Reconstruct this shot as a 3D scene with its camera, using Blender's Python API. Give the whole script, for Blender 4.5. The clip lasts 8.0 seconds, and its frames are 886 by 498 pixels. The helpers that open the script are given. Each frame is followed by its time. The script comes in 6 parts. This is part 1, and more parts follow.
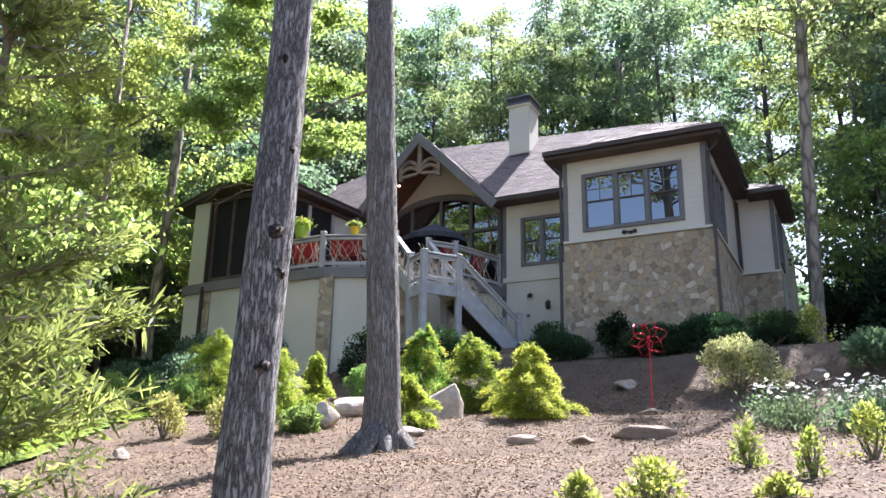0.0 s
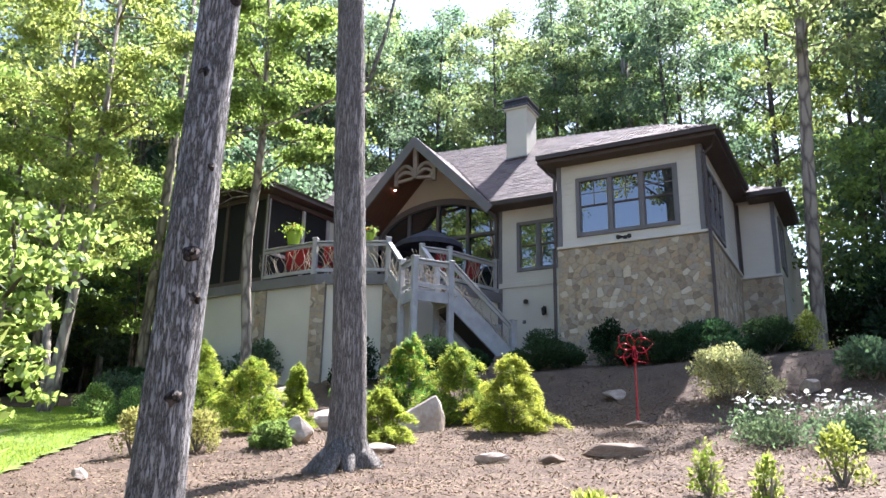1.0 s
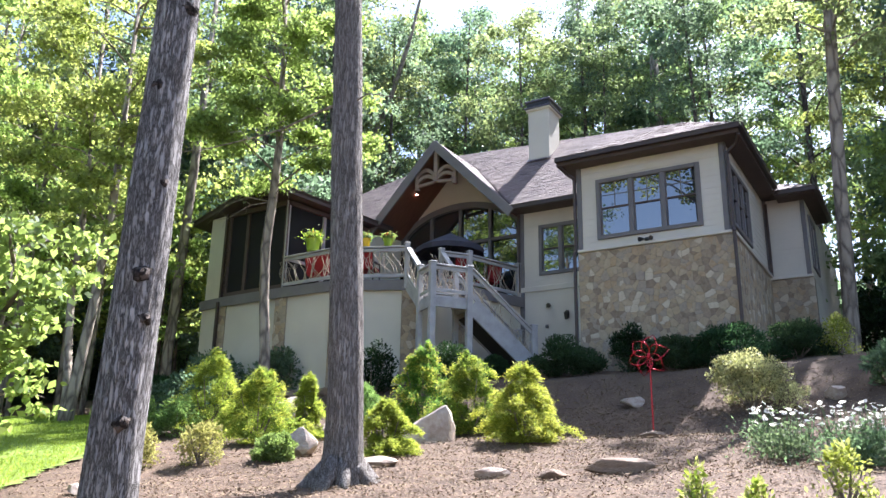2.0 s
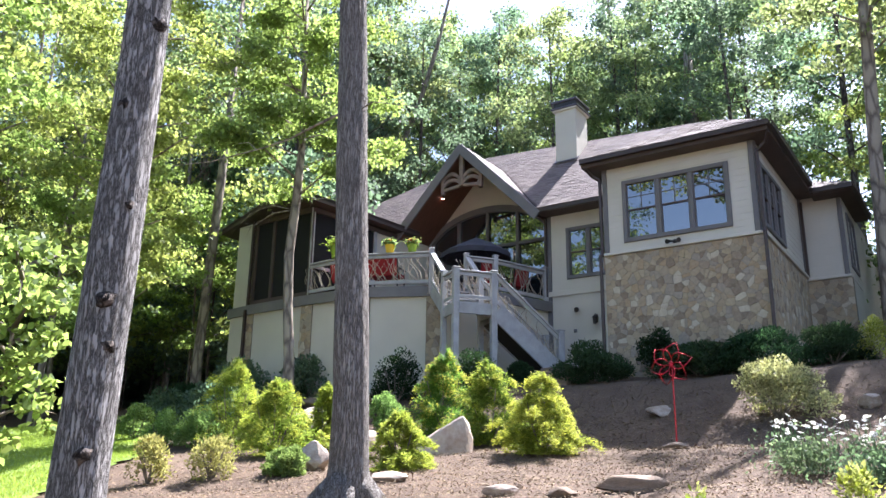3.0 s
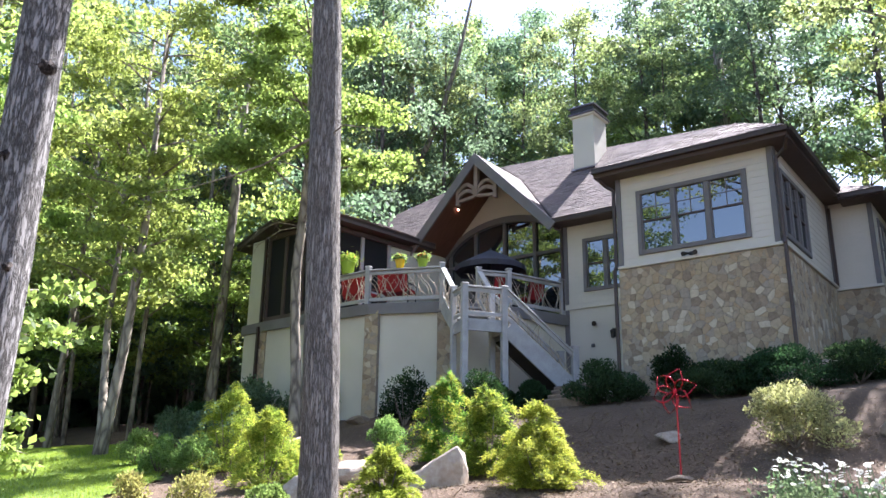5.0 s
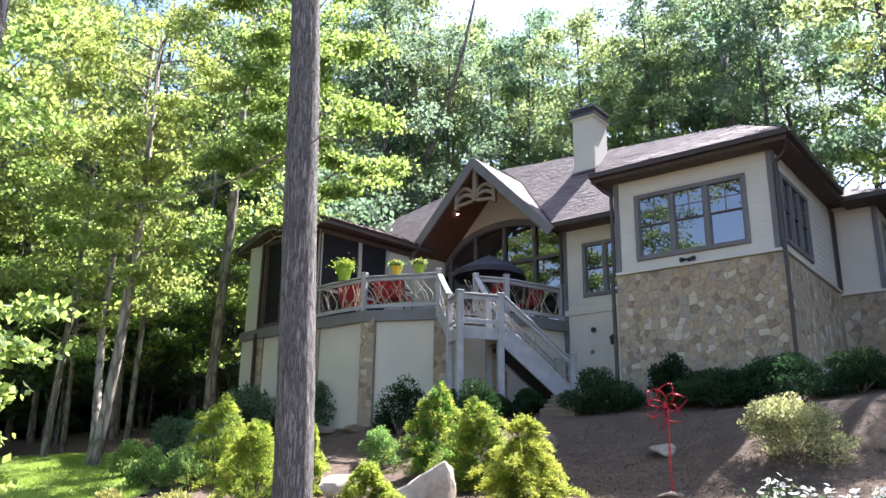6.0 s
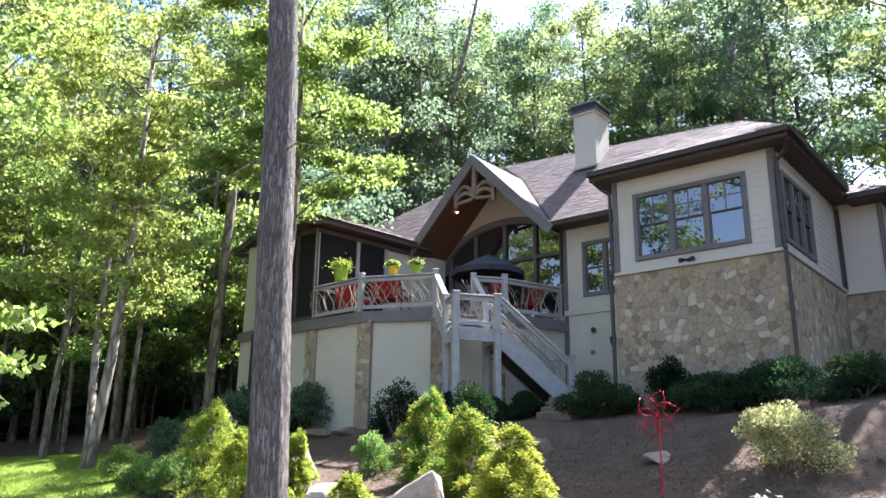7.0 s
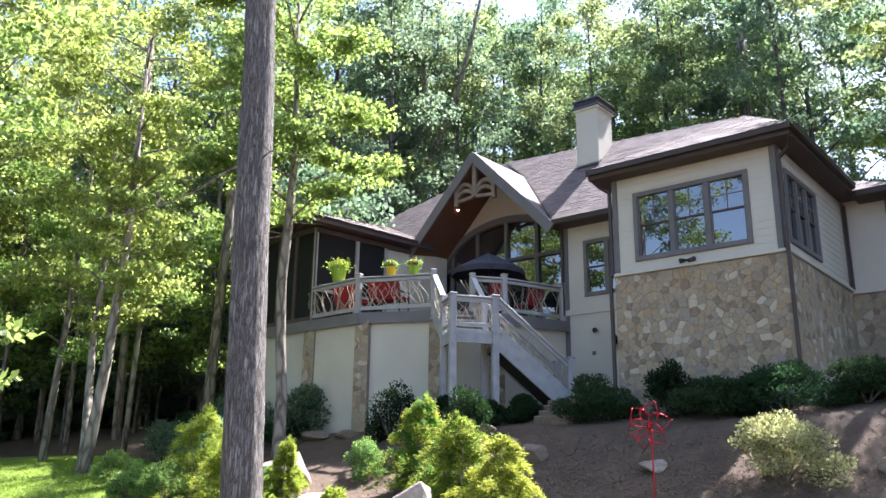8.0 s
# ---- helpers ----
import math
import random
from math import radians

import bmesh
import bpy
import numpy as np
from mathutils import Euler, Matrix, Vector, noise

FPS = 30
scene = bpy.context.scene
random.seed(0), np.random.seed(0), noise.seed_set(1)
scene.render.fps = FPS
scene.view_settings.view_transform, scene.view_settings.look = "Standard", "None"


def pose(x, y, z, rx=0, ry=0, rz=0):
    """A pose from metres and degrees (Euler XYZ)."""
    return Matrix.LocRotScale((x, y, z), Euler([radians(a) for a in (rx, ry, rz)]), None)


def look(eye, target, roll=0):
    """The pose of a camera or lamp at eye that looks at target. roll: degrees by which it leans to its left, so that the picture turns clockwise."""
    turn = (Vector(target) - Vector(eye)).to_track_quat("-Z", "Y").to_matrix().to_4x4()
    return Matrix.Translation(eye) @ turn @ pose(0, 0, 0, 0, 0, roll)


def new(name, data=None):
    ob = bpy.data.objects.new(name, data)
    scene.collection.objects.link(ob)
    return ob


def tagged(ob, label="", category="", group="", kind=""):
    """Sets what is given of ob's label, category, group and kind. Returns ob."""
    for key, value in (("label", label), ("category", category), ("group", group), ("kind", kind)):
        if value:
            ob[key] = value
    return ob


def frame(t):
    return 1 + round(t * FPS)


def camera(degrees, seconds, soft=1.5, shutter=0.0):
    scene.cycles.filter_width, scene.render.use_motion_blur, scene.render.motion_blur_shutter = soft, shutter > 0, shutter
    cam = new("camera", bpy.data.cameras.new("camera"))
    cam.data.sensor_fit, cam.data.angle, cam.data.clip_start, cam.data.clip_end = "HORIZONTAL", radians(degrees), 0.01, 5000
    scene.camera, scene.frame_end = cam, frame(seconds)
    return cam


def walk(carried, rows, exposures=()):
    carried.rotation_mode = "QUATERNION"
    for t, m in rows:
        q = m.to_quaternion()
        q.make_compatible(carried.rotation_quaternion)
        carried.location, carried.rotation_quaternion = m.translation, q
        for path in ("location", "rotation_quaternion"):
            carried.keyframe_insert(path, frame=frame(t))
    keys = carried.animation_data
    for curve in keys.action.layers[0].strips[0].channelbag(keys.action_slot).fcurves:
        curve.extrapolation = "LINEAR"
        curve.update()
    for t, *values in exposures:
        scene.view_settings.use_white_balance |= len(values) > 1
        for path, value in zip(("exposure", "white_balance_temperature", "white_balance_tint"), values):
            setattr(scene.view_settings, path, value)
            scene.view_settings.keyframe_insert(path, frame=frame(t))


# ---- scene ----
cam = camera(57.1, 8.0, 1.5)
METRES, EYE, TILT, LEAN, TURN = 4.56, 1.5, 0.0, 0.0, 27.3
ROWS = [
    (0.0, 0.0, 0.0, 0.0, -0.31, 16.23, -1.05),
    (0.5, 0.072, 0.0304, 0.0222, 0.2, 16.25, -1.04),
    (1.0, 0.1368, 0.0588, 0.0526, 0.82, 16.27, -1.0),
    (1.5, 0.1968, 0.0868, 0.0737, 2.11, 16.29, -0.98),
    (3.0, 0.343, 0.1705, 0.1355, 6.59, 16.31, -0.9),
    (3.5, 0.3852, 0.1988, 0.1644, 7.86, 16.3, -0.86),
    (4.0, 0.4278, 0.2309, 0.192, 8.68, 16.32, -0.85),
    (4.5, 0.4697, 0.2625, 0.2196, 9.2, 16.34, -0.83),
    (6.0, 0.5928, 0.3522, 0.3054, 10.53, 16.29, -0.74),
    (6.5, 0.6315, 0.3833, 0.3351, 10.98, 16.03, -0.74),
    (7.0, 0.6695, 0.4163, 0.3664, 11.42, 15.74, -0.71),
    (7.5, 0.7073, 0.4496, 0.3994, 11.89, 15.44, -0.68),
    (8.0, 0.7449, 0.485, 0.4345, 12.42, 15.11, -0.65),
]
walk(cam, [(t, pose(0, 0, EYE, TILT, LEAN, TURN) @ pose(METRES * x, METRES * y, METRES * z, 90 + pitch, roll, yaw)) for t, x, y, z, yaw, pitch, roll in ROWS],
     exposures=[(0.0, 2.22, 5750, 20), (8.0, 2.30, 5750, 20)])
# ---- world, sun, exposure ----
SUN_TO = Vector((0.10, 0.70, 1.0)).normalized()
world = bpy.data.worlds.new("sky_world")
scene.world = world
world.use_nodes = True
wn, wl = world.node_tree.nodes, world.node_tree.links
sky = wn.new("ShaderNodeTexSky")
sky.sky_type = 'NISHITA'
sky.sun_disc = False
sky.sun_elevation = math.asin(SUN_TO.z)
sky.sun_rotation = math.atan2(SUN_TO.x, SUN_TO.y)
sky.air_density, sky.dust_density, sky.ozone_density = 1.2, 2.0, 1.0
wl.new(sky.outputs[0], wn["Background"].inputs[0])
wn["Background"].inputs[1].default_value = 0.078
sun_data = bpy.data.lights.new("sun", 'SUN')
sun_data.energy, sun_data.angle, sun_data.color = 5.0, radians(0.6), (1.0, 0.95, 0.86)
sun = new("sun", sun_data)
sun.matrix_world = look((0, 0, 60), Vector((0, 0, 60)) - SUN_TO)

# ---- materials ----
def material(name, color, rough=0.7, metal=0.0, vary=0.15, scale=6.0, bump=0.2, bump_scale=40.0, island=0.0, obj=0.0, second=None, spec=0.4, stretch=(1, 1, 1)):
    """A noise-varied surface: two scales of tone, fine bump, optional per-piece variation."""
    m = bpy.data.materials.new(name)
    m.use_nodes = True
    n, l = m.node_tree.nodes, m.node_tree.links
    b = n["Principled BSDF"]
    b.inputs["Roughness"].default_value, b.inputs["Metallic"].default_value = rough, metal
    b.inputs["Specular IOR Level"].default_value = spec
    co = n.new("ShaderNodeTexCoord")
    mp = n.new("ShaderNodeMapping")
    mp.inputs["Scale"].default_value = stretch
    l.new(co.outputs["Object"], mp.inputs[0])
    big, fine = n.new("ShaderNodeTexNoise"), n.new("ShaderNodeTexNoise")
    big.inputs["Scale"].default_value, fine.inputs["Scale"].default_value = scale, bump_scale
    big.inputs["Detail"].default_value, fine.inputs["Detail"].default_value = 5, 4
    l.new(mp.outputs[0], big.inputs[0]); l.new(mp.outputs[0], fine.inputs[0])
    mix = n.new("ShaderNodeMix"); mix.data_type = 'RGBA'
    c2 = second or tuple(max(0, c * (1 - 2.2 * vary)) for c in color)
    mix.inputs[6].default_value, mix.inputs[7].default_value = (*color, 1), (*c2, 1)
    ramp = n.new("ShaderNodeMapRange")
    ramp.inputs[1].default_value, ramp.inputs[2].default_value = 0.35, 0.68
    add = n.new("ShaderNodeMath"); add.operation = 'MULTIPLY_ADD'
    add.inputs[1].default_value = 0.4
    l.new(fine.outputs[0], add.inputs[0])
    sc = n.new("ShaderNodeMath"); sc.operation = 'MULTIPLY'; sc.inputs[1].default_value = 0.6
    l.new(big.outputs[0], sc.inputs[0]); l.new(sc.outputs[0], add.inputs[2])
    l.new(add.outputs[0], ramp.inputs[0])
    l.new(ramp.outputs[0], mix.inputs[0])
    out = mix.outputs[2]
    for amount, node, sock in ((island, "ShaderNodeNewGeometry", "Random Per Island"), (obj, "ShaderNodeObjectInfo", "Random")):
        if amount:
            g = n.new(node)
            mr = n.new("ShaderNodeMapRange")
            mr.inputs[3].default_value, mr.inputs[4].default_value = 1 - amount, 1 + amount
            l.new(g.outputs[sock], mr.inputs[0])
            hs = n.new("ShaderNodeHueSaturation")
            l.new(mr.outputs[0], hs.inputs["Value"])
            mr2 = n.new("ShaderNodeMapRange")
            mr2.inputs[3].default_value, mr2.inputs[4].default_value = 0.5 - amount * 0.05, 0.5 + amount * 0.05
            fr = n.new("ShaderNodeMath"); fr.operation = 'MULTIPLY'; fr.inputs[1].default_value = 7.13
            f2 = n.new("ShaderNodeMath"); f2.operation = 'FRACT'
            l.new(g.outputs[sock], fr.inputs[0]); l.new(fr.outputs[0], f2.inputs[0]); l.new(f2.outputs[0], mr2.inputs[0])
            l.new(mr2.outputs[0], hs.inputs["Hue"])
            l.new(out, hs.inputs["Color"])
            out = hs.outputs[0]
    l.new(out, b.inputs["Base Color"])
    if bump:
        bp = n.new("ShaderNodeBump")
        bp.inputs["Strength"].default_value, bp.inputs["Distance"].default_value = bump, 0.02
        l.new(fine.outputs[0], bp.inputs["Height"])
        l.new(bp.outputs[0], b.inputs["Normal"])
    return m


def foliage(name, color, trans, vary=0.35, gloss=0.5):
    """Leaf: reflects one green, lets a yellower one through."""
    m = bpy.data.materials.new(name)
    m.use_nodes = True
    n, l = m.node_tree.nodes, m.node_tree.links
    b, o = n["Principled BSDF"], n["Material Output"]
    b.inputs["Roughness"].default_value = gloss
    b.inputs["Specular IOR Level"].default_value = 0.18
    g = n.new("ShaderNodeNewGeometry")
    oi = n.new("ShaderNodeObjectInfo")
    tr = n.new("ShaderNodeBsdfTranslucent")
    ad = n.new("ShaderNodeMixShader"); ad.inputs[0].default_value = 0.55
    for col, sock in ((color, b.inputs["Base Color"]), (trans, tr.inputs["Color"])):
        hs = n.new("ShaderNodeHueSaturation")
        hs.inputs["Color"].default_value = (*col, 1)
        mr = n.new("ShaderNodeMapRange"); mr.inputs[3].default_value, mr.inputs[4].default_value = 1 - vary, 1 + vary
        l.new(g.outputs["Random Per Island"], mr.inputs[0]); l.new(mr.outputs[0], hs.inputs["Value"])
        m2 = n.new("ShaderNodeMapRange"); m2.inputs[3].default_value, m2.inputs[4].default_value = 0.475, 0.515
        l.new(oi.outputs["Random"], m2.inputs[0]); l.new(m2.outputs[0], hs.inputs["Hue"])
        l.new(hs.outputs[0], sock)
    l.new(b.outputs[0], ad.inputs[1]); l.new(tr.outputs[0], ad.inputs[2]); l.new(ad.outputs[0], o.inputs[0])
    return m


def bark_material(name, color, dark, scale=9.0, flat=0.16):
    m = bpy.data.materials.new(name)
    m.use_nodes = True
    n, l = m.node_tree.nodes, m.node_tree.links
    b = n["Principled BSDF"]
    b.inputs["Roughness"].default_value, b.inputs["Specular IOR Level"].default_value = 0.9, 0.15
    co, mp = n.new("ShaderNodeTexCoord"), n.new("ShaderNodeMapping")
    mp.inputs["Scale"].default_value = (1, 1, flat)
    l.new(co.outputs["Object"], mp.inputs[0])
    warp, vo, nz = n.new("ShaderNodeTexNoise"), n.new("ShaderNodeTexNoise"), n.new("ShaderNodeTexNoise")
    vo.inputs["Scale"].default_value, nz.inputs["Scale"].default_value = scale * 2.2, 1.6
    vo.inputs["Detail"].default_value, vo.inputs["Roughness"].default_value = 6, 0.62
    l.new(mp.outputs[0], vo.inputs[0]); l.new(co.outputs["Object"], nz.inputs[0])
    cr = n.new("ShaderNodeTexVoronoi"); cr.feature = 'DISTANCE_TO_EDGE'
    cr.inputs["Scale"].default_value = scale
    wob = n.new("ShaderNodeMix"); wob.data_type = 'VECTOR'; wob.inputs[0].default_value = 0.07
    l.new(mp.outputs[0], wob.inputs[4]); l.new(vo.outputs["Color"], wob.inputs[5]); l.new(wob.outputs[1], cr.inputs["Vector"])
    cm = n.new("ShaderNodeMapRange"); cm.inputs[1].default_value, cm.inputs[2].default_value = 0.0, 0.22
    l.new(cr.outputs["Distance"], cm.inputs[0])
    mu = n.new("ShaderNodeMath"); mu.operation = 'MULTIPLY_ADD'; mu.inputs[1].default_value = 0.55
    hf = n.new("ShaderNodeMath"); hf.operation = 'MULTIPLY'; hf.inputs[1].default_value = 0.55
    l.new(vo.outputs[0], hf.inputs[0]); l.new(cm.outputs[0], mu.inputs[0]); l.new(hf.outputs[0], mu.inputs[2])
    ra = n.new("ShaderNodeValToRGB")
    ra.color_ramp.elements[0].position, ra.color_ramp.elements[1].position = 0.28, 0.78
    ra.color_ramp.elements[0].color, ra.color_ramp.elements[1].color = (*dark, 1), (*color, 1)
    l.new(mu.outputs[0], ra.inputs[0])
    hs = n.new("ShaderNodeHueSaturation")
    mr = n.new("ShaderNodeMapRange"); mr.inputs[3].default_value, mr.inputs[4].default_value = 0.75, 1.25
    l.new(nz.outputs[0], mr.inputs[0]); l.new(mr.outputs[0], hs.inputs["Value"]); l.new(ra.outputs[0], hs.inputs["Color"])
    l.new(hs.outputs[0], b.inputs["Base Color"])
    bp = n.new("ShaderNodeBump"); bp.inputs["Strength"].default_value, bp.inputs["Distance"].default_value = 0.9, 0.03
    l.new(mu.outputs[0], bp.inputs["Height"]); l.new(bp.outputs[0], b.inputs["Normal"])
    return m


def glass_material():
    m = bpy.data.materials.new("window_glass")
    m.use_nodes = True
    b = m.node_tree.nodes["Principled BSDF"]
    b.inputs["Base Color"].default_value = (0.02, 0.024, 0.026, 1)
    b.inputs["Roughness"].default_value = 0.015
    b.inputs["IOR"].default_value = 2.6
    b.inputs["Specular IOR Level"].default_value = 0.5
    return m


def lamp_material(name, color, power):
    m = bpy.data.materials.new(name)
    m.use_nodes = True
    b = m.node_tree.nodes["Principled BSDF"]
    b.inputs["Emission Color"].default_value = (*color, 1)
    b.inputs["Emission Strength"].default_value = power
    return m


def stone_material():
    m = material("fieldstone", (0.42, 0.34, 0.24), 0.92, vary=0.30, scale=13, bump=0.7, bump_scale=22)
    n, l = m.node_tree.nodes, m.node_tree.links
    b = n["Principled BSDF"]
    old = b.inputs["Base Color"].links[0].from_socket
    rp = n.new("ShaderNodeValToRGB")
    rp.color_ramp.interpolation = 'CONSTANT'
    cols = [(0.38, 0.30, 0.19), (0.29, 0.225, 0.15), (0.43, 0.35, 0.225), (0.33, 0.285, 0.215), (0.38, 0.275, 0.155), (0.56, 0.49, 0.36), (0.20, 0.15, 0.10), (0.36, 0.30, 0.20), (0.31, 0.27, 0.21), (0.40, 0.315, 0.19)]
    el = rp.color_ramp.elements
    while len(el) < len(cols):
        el.new(0.5)
    for i, c in enumerate(cols):
        el[i].position, el[i].color = i / len(cols), (*c, 1)
    oi = n.new("ShaderNodeObjectInfo"); gi = n.new("ShaderNodeNewGeometry")
    ad = n.new("ShaderNodeMath"); fr = n.new("ShaderNodeMath"); fr.operation = 'FRACT'
    l.new(oi.outputs["Random"], ad.inputs[0]); l.new(gi.outputs["Random Per Island"], ad.inputs[1]); l.new(ad.outputs[0], fr.inputs[0])
    l.new(fr.outputs[0], rp.inputs[0])
    mx = n.new("ShaderNodeMix"); mx.data_type = 'RGBA'; mx.inputs[0].default_value = 0.66
    l.new(old, mx.inputs[6]); l.new(rp.outputs[0], mx.inputs[7]); l.new(mx.outputs[2], b.inputs["Base Color"])
    return m


M_SIDING = material("cream_siding", (0.56, 0.525, 0.44), 0.75, vary=0.06, scale=1.2, bump=0.12, bump_scale=60)
M_STUCCO = material("cream_stucco", (0.58, 0.55, 0.45), 0.9, vary=0.07, scale=0.9, bump=0.35, bump_scale=90)
M_TRIM = material("taupe_trim", (0.155, 0.145, 0.14), 0.6, vary=0.10, scale=3, bump=0.1)
M_EAVE = material("brown_eave", (0.085, 0.06, 0.05), 0.65, vary=0.15, scale=2, bump=0.1)
M_GUTTER = material("bronze_gutter", (0.07, 0.05, 0.042), 0.4, 0.3, vary=0.1, scale=3, bump=0.03)
M_RAIL = material("grey_painted_wood", (0.40, 0.395, 0.385), 0.7, vary=0.14, scale=4, bump=0.2, bump_scale=50)
M_FASCIA = material("taupe_fascia", (0.18, 0.17, 0.165), 0.7, vary=0.12, scale=2, bump=0.15)
M_TWIG = material("bare_twig", (0.52, 0.44, 0.33), 0.8, vary=0.25, scale=9, bump=0.4, obj=0.35)
M_STONE = stone_material()
M_MORTAR = material("mortar", (0.30, 0.25, 0.185), 0.95, vary=0.2, scale=8, bump=0.6)
M_SHINGLE = material("brown_shingle", (0.178, 0.136, 0.118), 0.8, vary=0.16, scale=0.7, bump=0.6, bump_scale=120, island=0.22)
M_ROOFDECK = material("roof_underlay", (0.07, 0.055, 0.05), 0.9, vary=0.1)
M_SOFFIT = material("stained_soffit", (0.16, 0.075, 0.045), 0.6, vary=0.2, scale=3, bump=0.15, stretch=(1, 6, 1))
M_TIMBER = material("stained_timber", (0.27, 0.20, 0.15), 0.7, vary=0.2, scale=4, bump=0.3)
M_SCREEN = material("porch_screen", (0.018, 0.018, 0.018), 0.75, vary=0.1, scale=2, bump=0.1, spec=0.2)
# near-black, stands for the shade under and between the stair treads
M_DARK = material("stair_shade_dark", (0.03, 0.025, 0.02), 0.9, vary=0.1)
M_GLASS = glass_material()
M_ROCK = material("pale_boulder", (0.50, 0.43, 0.35), 0.9, vary=0.18, scale=3, bump=0.8, bump_scale=14, second=(0.30, 0.22, 0.16))
M_ROCKD = material("brown_boulder", (0.27, 0.20, 0.14), 0.9, vary=0.2, scale=3, bump=0.8, bump_scale=14)
M_SOIL = material("mulch_soil", (0.14, 0.095, 0.06), 0.95, vary=0.28, scale=2.2, bump=1.0, bump_scale=45, second=(0.072, 0.047, 0.031))
M_CHIP = material("mulch_chip", (0.25, 0.178, 0.104), 0.9, vary=0.2, scale=3, bump=0.2, island=0.42)
M_TURF = material("turf", (0.20, 0.29, 0.04), 0.9, vary=0.2, scale=1.5, bump=0.5, bump_scale=60)
M_RED = material("red_metal", (0.50, 0.02, 0.035), 0.22, 0.75, vary=0.1, bump=0.0)
M_CUSHION = material("red_cushion", (0.29, 0.018, 0.02), 0.85, vary=0.1, scale=4, bump=0.2)
M_LIME = material("lime_glazed_pot", (0.27, 0.40, 0.03), 0.3, vary=0.08, scale=3, bump=0.05)
M_YELLOW = material("yellow_glazed_pot", (0.70, 0.46, 0.02), 0.3, vary=0.08, scale=3, bump=0.05)
M_CANVAS = material("navy_canvas", (0.045, 0.045, 0.06), 0.9, vary=0.15, scale=3, bump=0.2)
M_METAL = material("dark_metal", (0.05, 0.045, 0.04), 0.45, 0.6, vary=0.1, bump=0.05)
M_CAP = material("weathered_copper_cap", (0.13, 0.12, 0.14), 0.4, 0.5, vary=0.2, scale=5, bump=0.05)
M_BARK = bark_material("grey_bark", (0.34, 0.325, 0.305), (0.085, 0.078, 0.07), 30, 0.17)
M_BARK2 = bark_material("brown_bark", (0.315, 0.29, 0.255), (0.105, 0.09, 0.077), 34, 0.10)
M_BARKF = bark_material("pale_bark", (0.30, 0.26, 0.20), (0.12, 0.10, 0.08), 5, 0.3)
M_LEAF = foliage("broad_leaf", (0.088, 0.135, 0.065), (0.31, 0.41, 0.15))
M_LEAFL = foliage("light_leaf", (0.11, 0.16, 0.052), (0.40, 0.51, 0.12))
# deep green leaf, paled and blued: distance haze is put into its colour
M_LEAFD = foliage("hazed_deep_leaf", (0.078, 0.12, 0.085), (0.22, 0.325, 0.175))
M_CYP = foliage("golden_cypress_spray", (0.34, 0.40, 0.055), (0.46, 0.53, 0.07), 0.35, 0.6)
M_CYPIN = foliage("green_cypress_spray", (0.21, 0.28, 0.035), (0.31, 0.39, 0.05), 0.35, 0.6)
M_BOX = foliage("boxwood_leaf", (0.14, 0.23, 0.07), (0.23, 0.36, 0.09), 0.4, 0.45)
M_PINE = foliage("pine_needle", (0.09, 0.125, 0.045), (0.30, 0.36, 0.09), 0.4, 0.5)
M_HOLLY = foliage("holly_leaf", (0.018, 0.04, 0.018), (0.025, 0.055, 0.015), 0.35, 0.28)
M_JUNI = foliage("juniper_spray", (0.04, 0.075, 0.035), (0.05, 0.10, 0.035), 0.4, 0.6)
M_VARIEG = foliage("variegated_leaf", (0.46, 0.44, 0.24), (0.38, 0.39, 0.15), 0.5, 0.5)
M_PALE = foliage("pale_yellow_leaf", (0.34, 0.39, 0.12), (0.38, 0.43, 0.12), 0.35, 0.5)
M_BARB = foliage("bronze_leaf", (0.30, 0.29, 0.10), (0.38, 0.38, 0.11), 0.4, 0.5)
M_PETAL = foliage("white_petal", (0.78, 0.78, 0.74), (0.6, 0.6, 0.5), 0.08, 0.6)
M_FLOWER = foliage("orange_petal", (0.75, 0.22, 0.04), (0.6, 0.2, 0.04), 0.3, 0.6)
M_SAGE = foliage("blue_green_leaf", (0.13, 0.19, 0.11), (0.16, 0.25, 0.11), 0.35, 0.5)
M_BLADE = foliage("grass_blade", (0.23, 0.32, 0.045), (0.34, 0.44, 0.06), 0.25, 0.6)
M_BULB = lamp_material("lit_bulb", (1.0, 0.45, 0.30), 6.0)

# ---- mesh helpers ----
def finish(name, bm, mat, smooth=False):
    bmesh.ops.recalc_face_normals(bm, faces=bm.faces[:])
    me = bpy.data.meshes.new(name)
    bm.to_mesh(me)
    bm.free()
    me.materials.append(mat)
    if smooth:
        me.polygons.foreach_set("use_smooth", [True] * len(me.polygons))
    return me


def part(name, bm, mat, parent, label="", smooth=False):
    ob = new(name, finish(name, bm, mat, smooth))
    ob.parent = parent
    return tagged(ob, label)


def thing(name, label, category, at=(0, 0, 0), rz=0, group="", kind=""):
    ob = new(name)
    ob.matrix_basis = pose(*at, 0, 0, rz)
    return tagged(ob, label, category, group, kind)


def solo(name, bm, mat, label, category="", kind="", group="", smooth=False):
    return tagged(new(name, finish(name, bm, mat, smooth)), label, category, group, kind)


